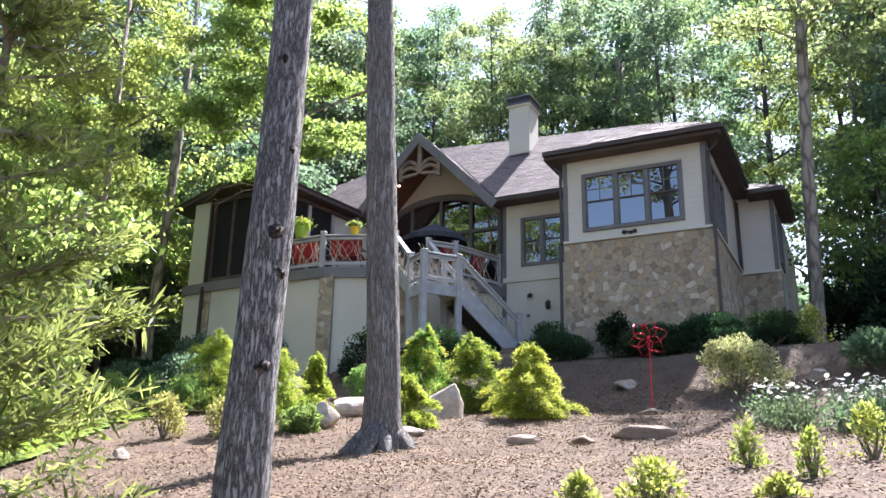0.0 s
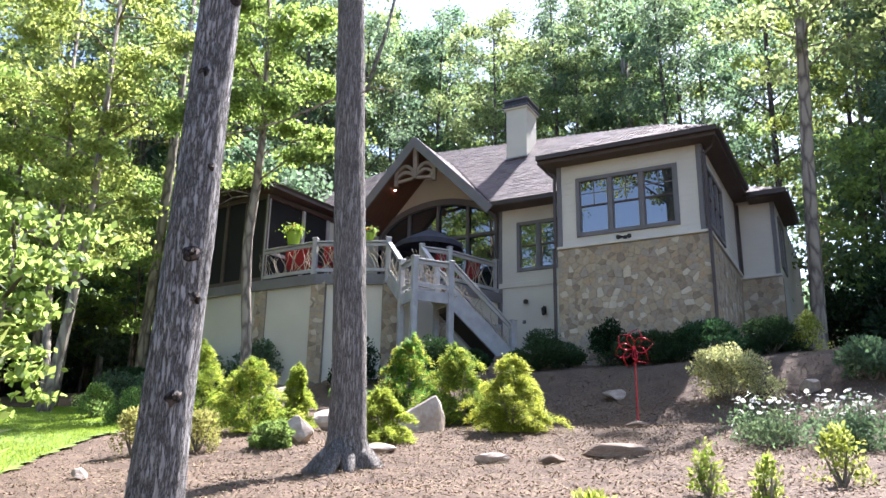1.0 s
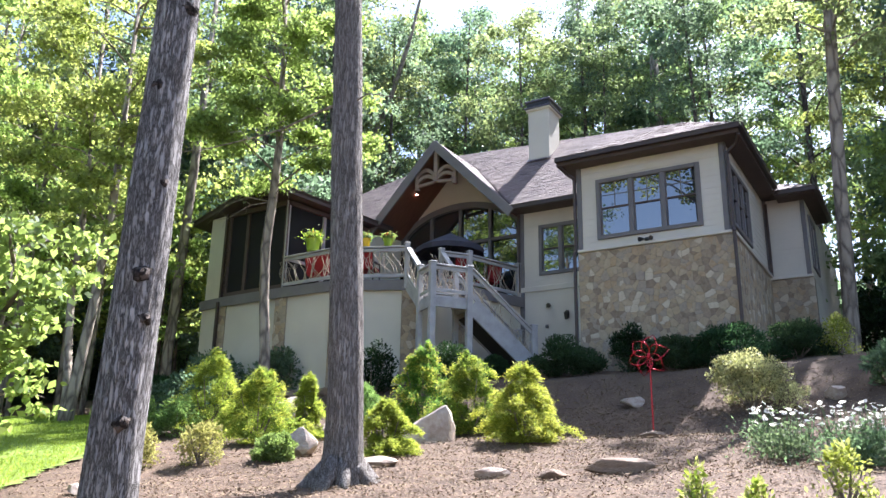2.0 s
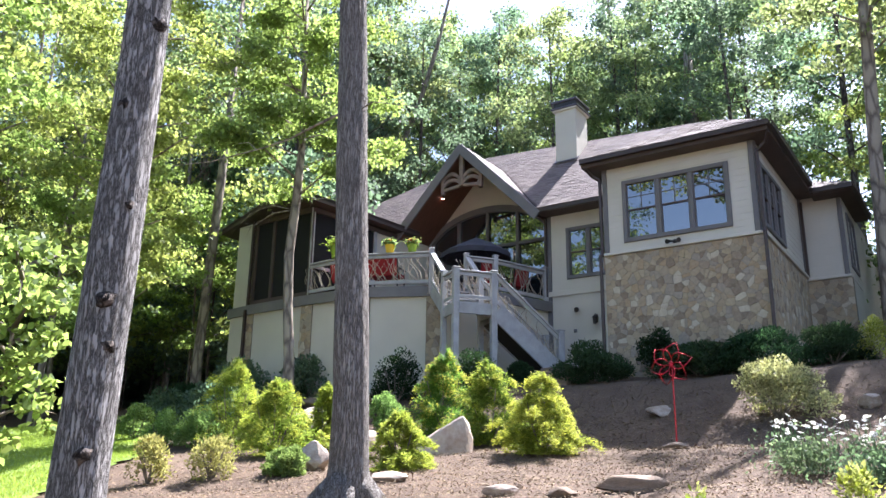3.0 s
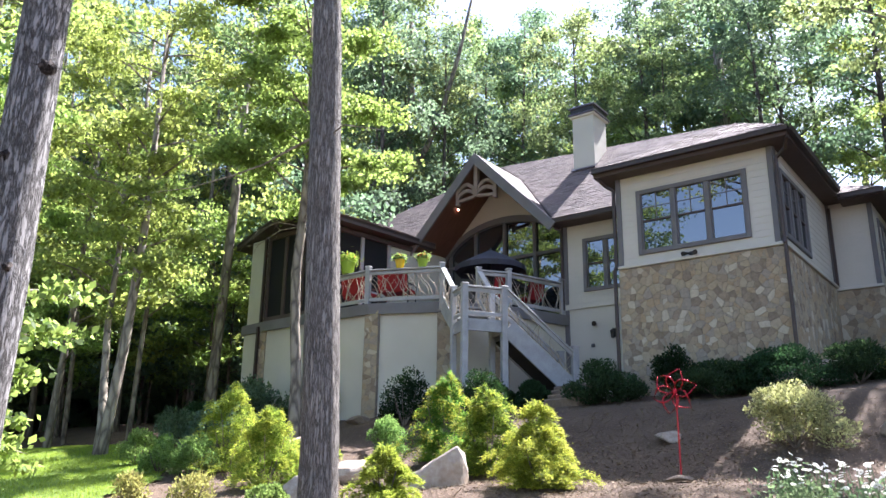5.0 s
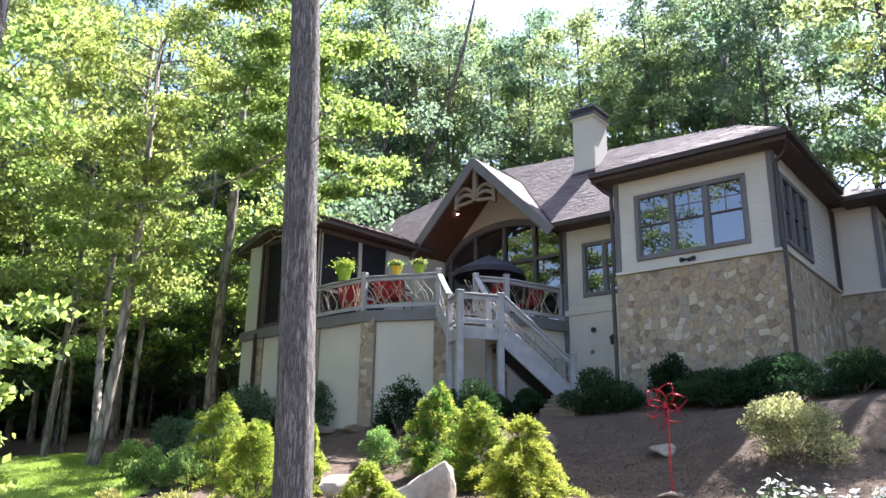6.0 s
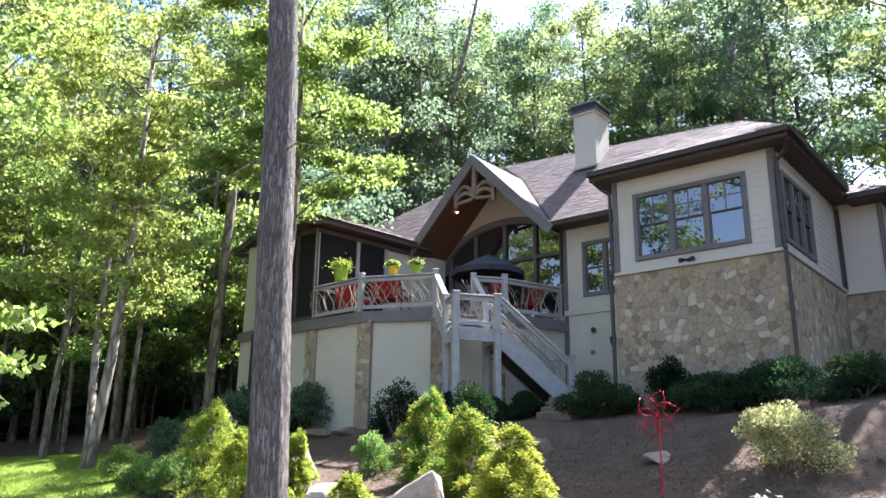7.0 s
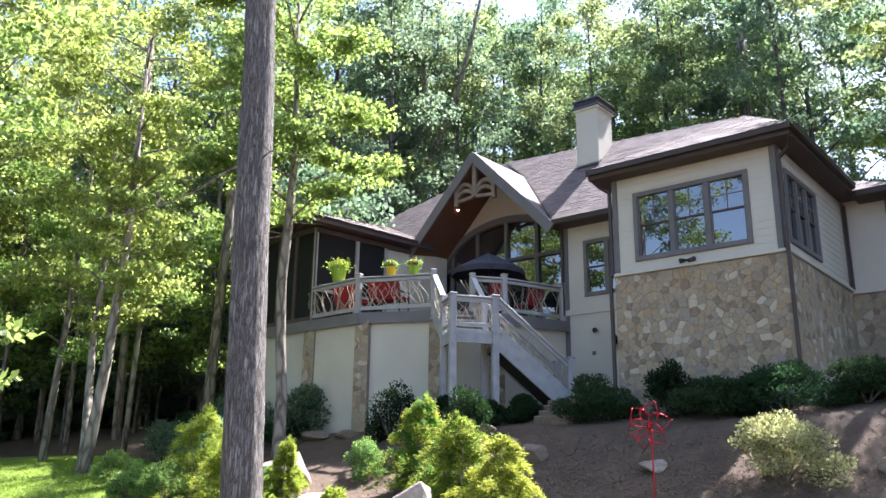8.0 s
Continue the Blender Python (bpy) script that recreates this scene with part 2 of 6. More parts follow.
def box(bm, c, s, rz=0.0, bevel=0.0, m=None):
    """A box of size s about c, turned rz degrees, its edges eased."""
    r = bmesh.ops.create_cube(bm, size=1.0)
    vs = r["verts"]
    bmesh.ops.scale(bm, vec=s, verts=vs)
    if bevel:
        es = list({e for v in vs for e in v.link_edges})
        out = bmesh.ops.bevel(bm, geom=es, offset=bevel, segments=1, affect='EDGES', profile=0.5)
        vs = list({v for f in out["faces"] for v in f.verts} | {v for v in vs if v.is_valid})
    bmesh.ops.transform(bm, matrix=m if m is not None else pose(*c, 0, 0, rz), verts=vs)
    return vs


def bar(bm, p, q, w, h, bevel=0.0):
    """A squared bar from p to q, w wide and h high, its sides upright."""
    p, q = Vector(p), Vector(q)
    d = q - p
    x = d.normalized()
    side = Vector((0, 0, 1)).cross(x)
    side = side.normalized() if side.length > 1e-4 else Vector((0, 1, 0))
    up = x.cross(side)
    mt = Matrix((x, side, up)).transposed().to_4x4()
    mt.translation = (p + q) / 2
    box(bm, (0, 0, 0), (d.length, w, h), 0, bevel, mt)


def tube(bm, pts, radii, sides=8, bumpy=0.0, seed=0, cap=True):
    """A round limb along pts, its radius going from point to point."""
    rings = []
    pts = [Vector(p) for p in pts]
    for i, p in enumerate(pts):
        d = (pts[min(i + 1, len(pts) - 1)] - pts[max(i - 1, 0)]).normalized()
        a = d.cross(Vector((0.31, 0.95, 0.05)))
        if a.length < 0.1:
            a = d.cross(Vector((1, 0, 0)))
        a.normalize()
        b = d.cross(a)
        ring = []
        for k in range(sides):
            t = 2 * math.pi * k / sides
            r = radii[i]
            if bumpy:
                r *= 1 + bumpy * noise.noise(Vector((math.cos(t) * 1.7, math.sin(t) * 1.7, i * 0.55 + seed * 7.7)))
            ring.append(bm.verts.new(p + a * math.cos(t) * r + b * math.sin(t) * r))
        rings.append(ring)
    for r0, r1 in zip(rings, rings[1:]):
        for k in range(sides):
            bm.faces.new((r0[k], r0[(k + 1) % sides], r1[(k + 1) % sides], r1[k]))
    if cap:
        bm.faces.new(rings[0][::-1])
        bm.faces.new(rings[-1])


def prism(bm, poly, z0, z1):
    """An upright solid over a plan polygon."""
    lo = [bm.verts.new((x, y, z0)) for x, y in poly]
    hi = [bm.verts.new((x, y, z1)) for x, y in poly]
    bm.faces.new(lo[::-1]); bm.faces.new(hi)
    n = len(poly)
    for i in range(n):
        bm.faces.new((lo[i], lo[(i + 1) % n], hi[(i + 1) % n], hi[i]))


def slab(bm, corners, thick):
    """A thick sheet below a polygon in space."""
    cs = [Vector(c) for c in corners]
    nrm = (cs[1] - cs[0]).cross(cs[2] - cs[0]).normalized()
    if nrm.z < 0:
        nrm = -nrm
    top = [bm.verts.new(c) for c in cs]
    bot = [bm.verts.new(c - nrm * thick) for c in cs]
    bm.faces.new(top); bm.faces.new(bot[::-1])
    n = len(cs)
    for i in range(n):
        bm.faces.new((top[i], bot[i], bot[(i + 1) % n], top[(i + 1) % n]))


def card_mesh(name, base, axis, side, fold, mat):
    """Leaves as folded blades: base points, long axes, half-widths, fold offsets."""
    n = len(base)
    v = np.empty((n, 4, 3), np.float32)
    v[:, 0] = base
    v[:, 1] = base + axis * 0.45 + side + fold
    v[:, 2] = base + axis
    v[:, 3] = base + axis * 0.45 - side + fold
    me = bpy.data.meshes.new(name)
    me.vertices.add(4 * n); me.loops.add(4 * n); me.polygons.add(n)
    me.vertices.foreach_set("co", v.ravel())
    me.loops.foreach_set("vertex_index", np.arange(4 * n, dtype=np.int32))
    me.polygons.foreach_set("loop_start", np.arange(0, 4 * n, 4, dtype=np.int32))
    me.update(calc_edges=True)
    me.materials.append(mat)
    return me


def unit(a):
    return a / np.maximum(np.linalg.norm(a, axis=1, keepdims=True), 1e-6)


def leaf_cloud(name, centres, size, mat, rng, wide=0.32, bias=(0, 0, 0), spread=1.0):
    """Leaves at the centres, turned every way about a bias direction."""
    n = len(centres)
    a = unit(rng.normal(size=(n, 3)) * spread + np.asarray(bias))
    s = unit(np.cross(a, rng.normal(size=(n, 3))))
    up = np.cross(a, s)
    ln = size * rng.uniform(0.65, 1.35, (n, 1))
    return card_mesh(name, centres - a * ln * 0.5, a * ln, s * ln * wide, up * ln * 0.10, mat)


# ---- the lie of the land ----
G_Y = (-200, -40, 0, 5, 7.6, 9.2, 10.4, 11.5, 14.7, 16.7, 18.4, 20.4, 22, 30, 50, 200)
G_Z = (-12, -5, 0.45, 1.2, 1.66, 1.85, 2.08, 2.22, 2.78, 3.45, 4.35, 4.75, 5.0, 5.4, 7.5, 24)


def g(x, y):
    z = float(np.interp(y, G_Y, G_Z))
    side = min(max(-x - 4, 0), 16) * 0.05
    fade = min(max((18.4 - y) / 4.5, 0), 1) * min(max((y - 6) / 4, 0), 1)
    rise = min(max((x + 4), 0), 6) * 0.02 * min(max((y - 12) / 4, 0), 1)
    return z + side * fade + rise


def ground_mesh():
    def lines(lo, hi, a, b, fine, coarse):
        vals, v = [], lo
        while v < hi:
            vals.append(v)
            v += fine if a <= v < b else max(fine, coarse * min(1.0, 0.12 + min(abs(v - a), abs(v - b)) / 30))
        return vals + [hi]
    xs, ys = lines(-220, 220, -20, 4, 0.25, 9.0), lines(-200, 200, 3, 22, 0.25, 9.0)
    co = []
    for y in ys:
        for x in xs:
            near = 1.0 if -22 < x < 6 and 2 < y < 22 else 0.4
            co.append((x, y, g(x, y) + near * (0.05 * noise.noise(Vector((x * 0.9, y * 0.9, 0))) + 0.03 * noise.noise(Vector((x * 3, y * 3, 4))))))
    w = len(xs)
    faces = [(j * w + i, j * w + i + 1, (j + 1) * w + i + 1, (j + 1) * w + i) for j in range(len(ys) - 1) for i in range(w - 1)]
    me = bpy.data.meshes.new("ground")
    me.from_pydata(co, [], faces)
    me.polygons.foreach_set("use_smooth", [True] * len(me.polygons))
    me.materials.append(M_SOIL)
    return me


tagged(new("ground", ground_mesh()), "sloping bed of brown bark mulch and leaf litter", "ground", kind="structure")

# ---- house ----
house = thing("house", "cream-sided house with fieldstone base and brown shingle roof", "house")
Z = Vector((0, 0, 1))


def wall_mesh(o, u, n, length, z0, z1, thick, holes=()):
    """A wall from o along u; n points outwards; holes are (from, to, sill, head)."""
    o, u, n = Vector((*o, 0)), Vector((*u, 0)), Vector((*n, 0))
    us = sorted({0.0, length, *(h[0] for h in holes), *(h[1] for h in holes)})
    zs = sorted({z0, z1, *(h[2] for h in holes), *(h[3] for h in holes)})
    bm = bmesh.new()
    for a, b in zip(us, us[1:]):
        for c, d in zip(zs, zs[1:]):
            if any(h[0] <= a and b <= h[1] and h[2] <= c and d <= h[3] for h in holes):
                continue
            mid = o + u * (a + b) / 2 - n * thick / 2 + Z * (c + d) / 2
            mt = Matrix((u, -n, Z)).transposed().to_4x4()
            mt.translation = mid
            box(bm, (0, 0, 0), (b - a, thick, d - c), 0, 0, mt)
    return bm


def siding(parent, o, u, n, length, z0, z1, holes=(), step=0.16):
    """Lap boards, each a wedge proud of the wall."""
    o, u, n = Vector((*o, 0)), Vector((*u, 0)), Vector((*n, 0))
    z = z0
    while z < z1 - 0.02:
        top = min(z + step + 0.02, z1)
        cuts = [(0.0, length)]
        for h in holes:
            if h[2] < z + step and h[3] > z:
                cuts = [s for a, b in cuts for s in ((a, min(b, h[0])), (max(a, h[1]), b)) if s[1] - s[0] > 0.03]
        for a, b in cuts:
            bm = bmesh.new()
            vs = []
            for uu in (a, b):
                for zz, d in ((z, 0.0), (z, 0.014), (top, 0.005), (top, 0.0)):
                    vs.append(bm.verts.new(o + u * uu + n * d + Z * zz))
            for q in ((0, 1, 2, 3), (7, 6, 5, 4), (0, 4, 5, 1), (1, 5, 6, 2), (2, 6, 7, 3), (3, 7, 4, 0)):
                bm.faces.new([vs[i] for i in q])
            part("siding_board", bm, M_SIDING, parent)
        z += step


def clip(poly, px, py, nx, ny):
    out = []
    for i in range(len(poly)):
        a, b = poly[i - 1], poly[i]
        da, db = (a[0] - px) * nx + (a[1] - py) * ny, (b[0] - px) * nx + (b[1] - py) * ny
        if (da <= 0) != (db <= 0):
            t = da / (da - db)
            out.append((a[0] + (b[0] - a[0]) * t, a[1] + (b[1] - a[1]) * t))
        if db <= 0:
            out.append(b)
    return out


def stones(parent, o, u, n, width, z0, z1, cell, seed, proud=0.008, joined=False):
    """Irregular fieldstones over a wall face, each cut to its neighbours with a raked joint."""
    rng = random.Random(seed)
    rest = bmesh.new()
    o, u, n = Vector((*o, 0)), Vector((*u, 0)), Vector((*n, 0))
    h = z1 - z0
    nx, ny = max(1, round(width / cell)), max(1, round(h / (cell * 0.82)))
    pts = []
    for j in range(ny):
        for i in range(nx):
            if rng.random() < 0.30:
                continue
            off = 0.5 * (j % 2)
            pts.append((((i + off * 0.9 + 1.5 * rng.random()) / nx * width) % width, (j - 0.3 + 1.6 * rng.random()) / ny * h))
    pts.sort(key=lambda p: -p[0])
    for i, p in enumerate(pts):
        poly = [(0, 0), (width, 0), (width, h), (0, h)]
        for q in pts:
            dx, dy = q[0] - p[0], q[1] - p[1]
            d2 = dx * dx + dy * dy
            if 0 < d2 < (4.5 * cell) ** 2:
                d = math.sqrt(d2)
                poly = clip(poly, (p[0] + q[0]) / 2 - dx / d * 0.0022, (p[1] + q[1]) / 2 - dy / d * 0.0022, dx / d, dy / d)
                if len(poly) < 3:
                    break
        if len(poly) < 3:
            continue
        # ease the corners, so that mortar shows between rounded stones
        soft = []
        for (a, b), (c, d) in zip(poly, poly[1:] + poly[:1]):
            k1, k2 = rng.uniform(0.05, 0.16), rng.uniform(0.84, 0.95)
            soft += [(a + (c - a) * k1, b + (d - b) * k1), (a + (c - a) * k2, b + (d - b) * k2)]
        poly = soft
        cx, cy = sum(a for a, _ in poly) / len(poly), sum(b for _, b in poly) / len(poly)
        out = proud * rng.uniform(0.6, 1.4)
        tu, tv = rng.uniform(-0.06, 0.06), rng.uniform(-0.06, 0.06)
        loose = joined or i >= 300
        bm = rest if loose else bmesh.new()
        rings = []
        for shrink, depth in ((1.0, -0.01), (0.93, 1.0)):
            ring = []
            for a, b in poly:
                a2, b2 = cx + (a - cx) * shrink, cy + (b - cy) * shrink
                d = depth * out + ((a - cx) * tu + (b - cy) * tv if depth > 0 else 0)
                ring.append(bm.verts.new(o + u * a2 + Z * (z0 + b2) + n * d))
            rings.append(ring)
        k = len(poly)
        for r0, r1 in zip(rings, rings[1:]):
            for e in range(k):
                bm.faces.new((r0[e], r0[(e + 1) % k], r1[(e + 1) % k], r1[e]))
        bm.faces.new(rings[-1])
        if not loose:
            part("stone", bm, M_STONE, parent)
    if rest.verts:
        tagged(part("stones", rest, M_STONE, parent), "tan and grey fieldstones", kind="stuff")
    else:
        rest.free()


def window(name, parent, o, u, n, width, z0, z1, lights, casing=0.11, grid=True):
    """A casement group: casing, mullions, sashes with a check rail, grids in the upper sash, glass."""
    o, u, n = Vector((*o, 0)), Vector((*u, 0)), Vector((*n, 0))
    win = new(name); win.parent = parent
    def piece(nm, a, b, c, d, out, thick, mat, bev=0.008):
        bm = bmesh.new()
        mt = Matrix((u, -n, Z)).transposed().to_4x4()
        mt.translation = o + u * (a + b) / 2 + n * (out - thick / 2) + Z * (c + d) / 2
        box(bm, (0, 0, 0), (b - a, thick, d - c), 0, bev, mt)
        return part(nm, bm, mat, win)
    piece("casing", 0, casing, z0, z1, 0.05, 0.1, M_TRIM)
    piece("casing", width - casing, width, z0, z1, 0.05, 0.1, M_TRIM)
    piece("head_casing", casing, width - casing, z1 - casing, z1, 0.05, 0.1, M_TRIM)
    piece("sill", casing, width - casing, z0, z0 + casing, 0.06, 0.12, M_TRIM)
    each = (width - 2 * casing) / lights
    for i in range(lights):
        a, b = casing + each * i, casing + each * (i + 1)
        if i:
            piece("mullion", a - 0.06, a + 0.06, z0 + casing, z1 - casing, 0.04, 0.09, M_TRIM)
        a, b = a + (0.06 if i else 0), b - (0.06 if i < lights - 1 else 0)
        zl, zh = z0 + casing, z1 - casing
        zm = (zl + zh) / 2 + 0.02
        piece("pane", a, b, zl, zm, -0.03, 0.01, M_GLASS, 0)
        piece("pane", a, b, zm, zh, -0.015, 0.01, M_GLASS, 0)
        for c, d in ((a, a + 0.03), (b - 0.03, b)):
            piece("sash_stile", c, d, zl, zh, 0.0, 0.05, M_TRIM, 0.004)
        piece("check_rail", a + 0.03, b - 0.03, zm - 0.022, zm + 0.022, 0.005, 0.04, M_EAVE, 0.004)
        if grid:
            mid, zq = (a + b) / 2, (zm + zh) / 2
            piece("muntin", mid - 0.011, mid + 0.011, zm + 0.022, zh, -0.004, 0.016, M_TRIM, 0)
            piece("muntin", a + 0.03, b - 0.03, zq - 0.011, zq + 0.011, -0.006, 0.016, M_TRIM, 0)
    return win


EX, FY, BX, BY = -2.95, 20.4, -6.80, 22.85     # wing's east face, wing's front, wing's west edge, main front
WT = 10.22
# wing front: stone below, siding above
hole = (0.59, 3.18, 8.22, 9.74)
wf = part("wall", wall_mesh((BX, FY), (1, 0), (0, -1), EX - BX, 7.87, WT, 0.2, [hole]), M_SIDING, house, "cream lap-sided upper wall")
siding(wf, (BX, FY), (1, 0), (0, -1), EX - BX, 7.95, WT, [(hole[0] - 0.06, hole[1] + 0.06, hole[2] - 0.07, hole[3] + 0.07)])
window("window", house, (BX + hole[0] - 0.06, FY), (1, 0), (0, -1), hole[1] - hole[0] + 0.12, hole[2] - 0.07, hole[3] + 0.07, 3)
sf = part("stone_wall", wall_mesh((BX, FY - 0.06), (1, 0), (0, -1), EX - BX + 0.06, 3.9, 7.84, 0.26), M_MORTAR, house, "tan and grey fieldstone veneer")
# wing east side
SY = 25.42
hole2 = (0.42, 2.55, 8.22, 9.74)
we = part("wall", wall_mesh((EX, FY + 0.2), (0, 1), (1, 0), SY - FY - 0.2, 7.87, WT, 0.2, [(hole2[0] - 0.2, hole2[1] - 0.2, *hole2[2:])]), M_SIDING, house, "cream lap-sided upper wall")
siding(we, (EX, FY), (0, 1), (1, 0), SY - FY, 7.95, WT, [(hole2[0] - 0.06, hole2[1] + 0.06, hole2[2] - 0.07, hole2[3] + 0.07)])
window("window", house, (EX, FY + hole2[0] - 0.06), (0, 1), (1, 0), hole2[1] - hole2[0] + 0.12, hole2[2] - 0.07, hole2[3] + 0.07, 3)
se = part("stone_wall", wall_mesh((EX + 0.06, FY + 0.2), (0, 1), (1, 0), SY - FY - 0.14, 3.9, 7.84, 0.26), M_MORTAR, house, "grey fieldstone veneer in shade")
# bay behind the wing
BR = -1.82
wb = part("wall", wall_mesh((EX, SY), (1, 0), (0, -1), BR - EX, 7.80, WT, 0.2), M_SIDING, house, "cream lap-sided bay wall")
siding(wb, (EX + 0.02, SY), (1, 0), (0, -1), BR - EX - 0.02, 7.88, WT)
sb = part("stone_wall", wall_mesh((EX, SY - 0.06), (1, 0), (0, -1), BR - EX + 0.06, 3.9, 7.78, 0.26), M_MORTAR, house, "grey fieldstone bay base")
wc = part("wall", wall_mesh((BR, SY + 0.2), (0, 1), (1, 0), 2.2, 3.9, WT, 0.2), M_SIDING, house, "cream bay side wall")
siding(wc, (BR, SY), (0, 1), (1, 0), 2.4, 7.88, WT, [(0.5, 1.9, 8.2, 9.8)])
window("window", house, (BR, SY + 0.5), (0, 1), (1, 0), 1.4, 8.2, 9.8, 2)
# water table ledges
for a, b in (((BX, FY - 0.05, 7.885), (EX + 0.06, FY - 0.05, 7.885)), ((EX + 0.05, FY - 0.08, 7.885), (EX + 0.05, SY - 0.03, 7.885)), ((EX, SY - 0.05, 7.825), (BR + 0.07, SY - 0.05, 7.825))):
    bm = bmesh.new(); bar(bm, a, b, 0.15, 0.075, 0.012); part("ledge", bm, M_SIDING, house, "pale stone water-table ledge")
# main front between wing and deck
MX = -9.68
hole3 = (0.70, 2.0, 8.15, 9.60)
wm = part("wall", wall_mesh((MX, BY), (1, 0), (0, -1), BX - MX, 4.2, WT, 0.2, [hole3]), M_SIDING, house, "cream main wall")
siding(wm, (MX, BY), (1, 0), (0, -1), BX - MX, 7.75, WT, [(hole3[0] - 0.06, hole3[1] + 0.06, hole3[2] - 0.07, hole3[3] + 0.07)])
window("window", house, (MX + hole3[0] - 0.06, BY), (1, 0), (0, -1), hole3[1] - hole3[0] + 0.12, hole3[2] - 0.07, hole3[3] + 0.07, 2, grid=False)
bm = bmesh.new(); bar(bm, (MX, BY - 0.02, 7.68), (BX, BY - 0.02, 7.68), 0.06, 0.16, 0.01); part("band_board", bm, M_SIDING, house)
bm = bmesh.new(); bar(bm, (MX, BY - 0.012, 5.3), (BX, BY - 0.012, 5.3), 0.03, 0.05); part("band_board", bm, M_SIDING, house)
part("wall", wall_mesh((BX, FY + 0.2), (0, 1), (-1, 0), BY - FY, 3.9, WT, 0.2), M_SIDING, house, "cream wing return wall")
for x, y, za, zb, s in ((BX + 0.06, FY - 0.012, 7.93, WT, 0.13), (EX - 0.06, FY - 0.012, 7.93, WT, 0.13), (MX + 0.07, BY - 0.012, 5.0, WT, 0.15), (EX + 0.03, SY - 0.05, 7.86, WT, 0.12), (BR - 0.05, SY - 0.012, 7.86, WT, 0.12)):
    bm = bmesh.new(); box(bm, (x, y, (za + zb) / 2), (s, 0.06, zb - za), 0, 0.008); part("corner_board", bm, M_TRIM, house)
bm = bmesh.new(); box(bm, (EX + 0.012, FY + 0.07, (7.93 + WT) / 2), (0.05, 0.14, WT - 7.93), 0, 0.008); part("corner_board", bm, M_TRIM, house)
# rest of the shell, closing the house behind
part("wall", wall_mesh((-20, 33.0), (1, 0), (0, 1), 18.2, 4.5, WT, 0.2), M_SIDING, house)
part("wall", wall_mesh((-20, 24.4), (0, 1), (-1, 0), 8.6, 4.5, WT, 0.2), M_SIDING, house)
part("wall", wall_mesh((BR, SY + 2.4), (0, 1), (1, 0), 5.4, 4.5, WT, 0.2), M_SIDING, house)
part("wall", wall_mesh((-20, 24.2), (1, 0), (0, -1), 5.2, 4.5, WT, 0.2), M_SIDING, house)

# ---- roofs ----
def shingles(parent, corners, course=0.13, tab=0.30, seed=0):
    """Courses of tabs over a convex roof plane: corners run along the eave first."""
    rng = random.Random(seed)
    cs = [Vector(c) for c in corners]
    u = (cs[1] - cs[0]).normalized()
    nrm = u.cross(cs[2] - cs[0]).normalized()
    if nrm.z < 0:
        nrm = -nrm
    v = nrm.cross(u)
    if v.z < 0:
        v = -v
    pl = [((c - cs[0]).dot(u), (c - cs[0]).dot(v)) for c in cs]
    top = max(b for _, b in pl)
    verts, faces = [], []
    k = 0
    while k * course < top:
        lo, hi = k * course - 0.02, min((k + 1) * course + 0.02, top)
        def span(t):
            xs = []
            for i in range(len(pl)):
                (a, b), (c, d) = pl[i - 1], pl[i]
                if min(b, d) - 1e-6 <= t <= max(b, d) + 1e-6:
                    if abs(b - d) < 1e-6:
                        xs += [a, c]
                    else:
                        xs.append(a + (c - a) * (t - b) / (d - b))
            return (min(xs), max(xs)) if xs else (0, 0)
        l0, r0 = span(max(lo, 0.0)); l1, r1 = span(min(hi, top - 1e-4))
        x = l0 - rng.random() * tab
        while x < r0:
            a, b = max(x, l0), min(x + tab * rng.uniform(0.7, 1.2), r0)
            x += tab * rng.uniform(0.75, 1.15) if b == r0 else (b - x)
            if b - a < 0.03:
                continue
            ta, tb = min(max(a, l1), r1), min(max(b, l1), r1)
            th = rng.uniform(0.009, 0.016)
            i0 = len(verts)
            for (p, q, d) in ((a, lo, th), (b - 0.006, lo, th), (tb - 0.006, hi, 0.008), (ta, hi, 0.008), (a, lo, 0.0), (b - 0.006, lo, 0.0)):
                verts.append(cs[0] + u * p + v * q + nrm * d)
            faces += [(i0, i0 + 1, i0 + 2, i0 + 3), (i0 + 4, i0 + 5, i0 + 1, i0)]
        k += 1
    me = bpy.data.meshes.new("shingles")
    me.from_pydata(verts, [], faces)
    me.materials.append(M_SHINGLE)
    ob = new("shingles", me); ob.parent = parent
    return tagged(ob, "weathered brown architectural shingles", kind="stuff")


def roof_plane(corners, seed, thick=0.10, shingled=True, name="roof"):
    bm = bmesh.new(); slab(bm, corners, thick)
    r = part(name, bm, M_ROOFDECK, house, "brown shingle roof slope")
    if shingled:
        shingles(r, corners, seed=seed)
    return r


RL, RR = (-14.1, 26.24, 14.23), (-5.08, 25.2, 13.20)
EZ = 10.46
eL, eR = (-7.22, 19.93, EZ), (-2.48, 19.93, EZ)
roof_plane([eL, eR, RR], 1)
roof_plane([eR, (-2.48, 27.5, EZ), RR], 2)
roof_plane([(-7.22, 22.5, EZ), eL, RR], 3)
roof_plane([(-9.70, 22.25, 10.28), (-6.9, 22.25, 10.28), (-5.2, 25.2, 13.20), RL, (-12.45, 24.97, 12.97)], 4)
roof_plane([(-19.9, 22.8, 10.5), (-14.85, 22.8, 10.5), (-12.45, 25.09, 12.98), RL, (-19.3, 24.3, 12.1)], 5)
roof_plane([(-19.9, 33.4, 10.5), (-19.9, 22.8, 10.5), (-19.3, 24.3, 12.1), RL], 6, shingled=False)
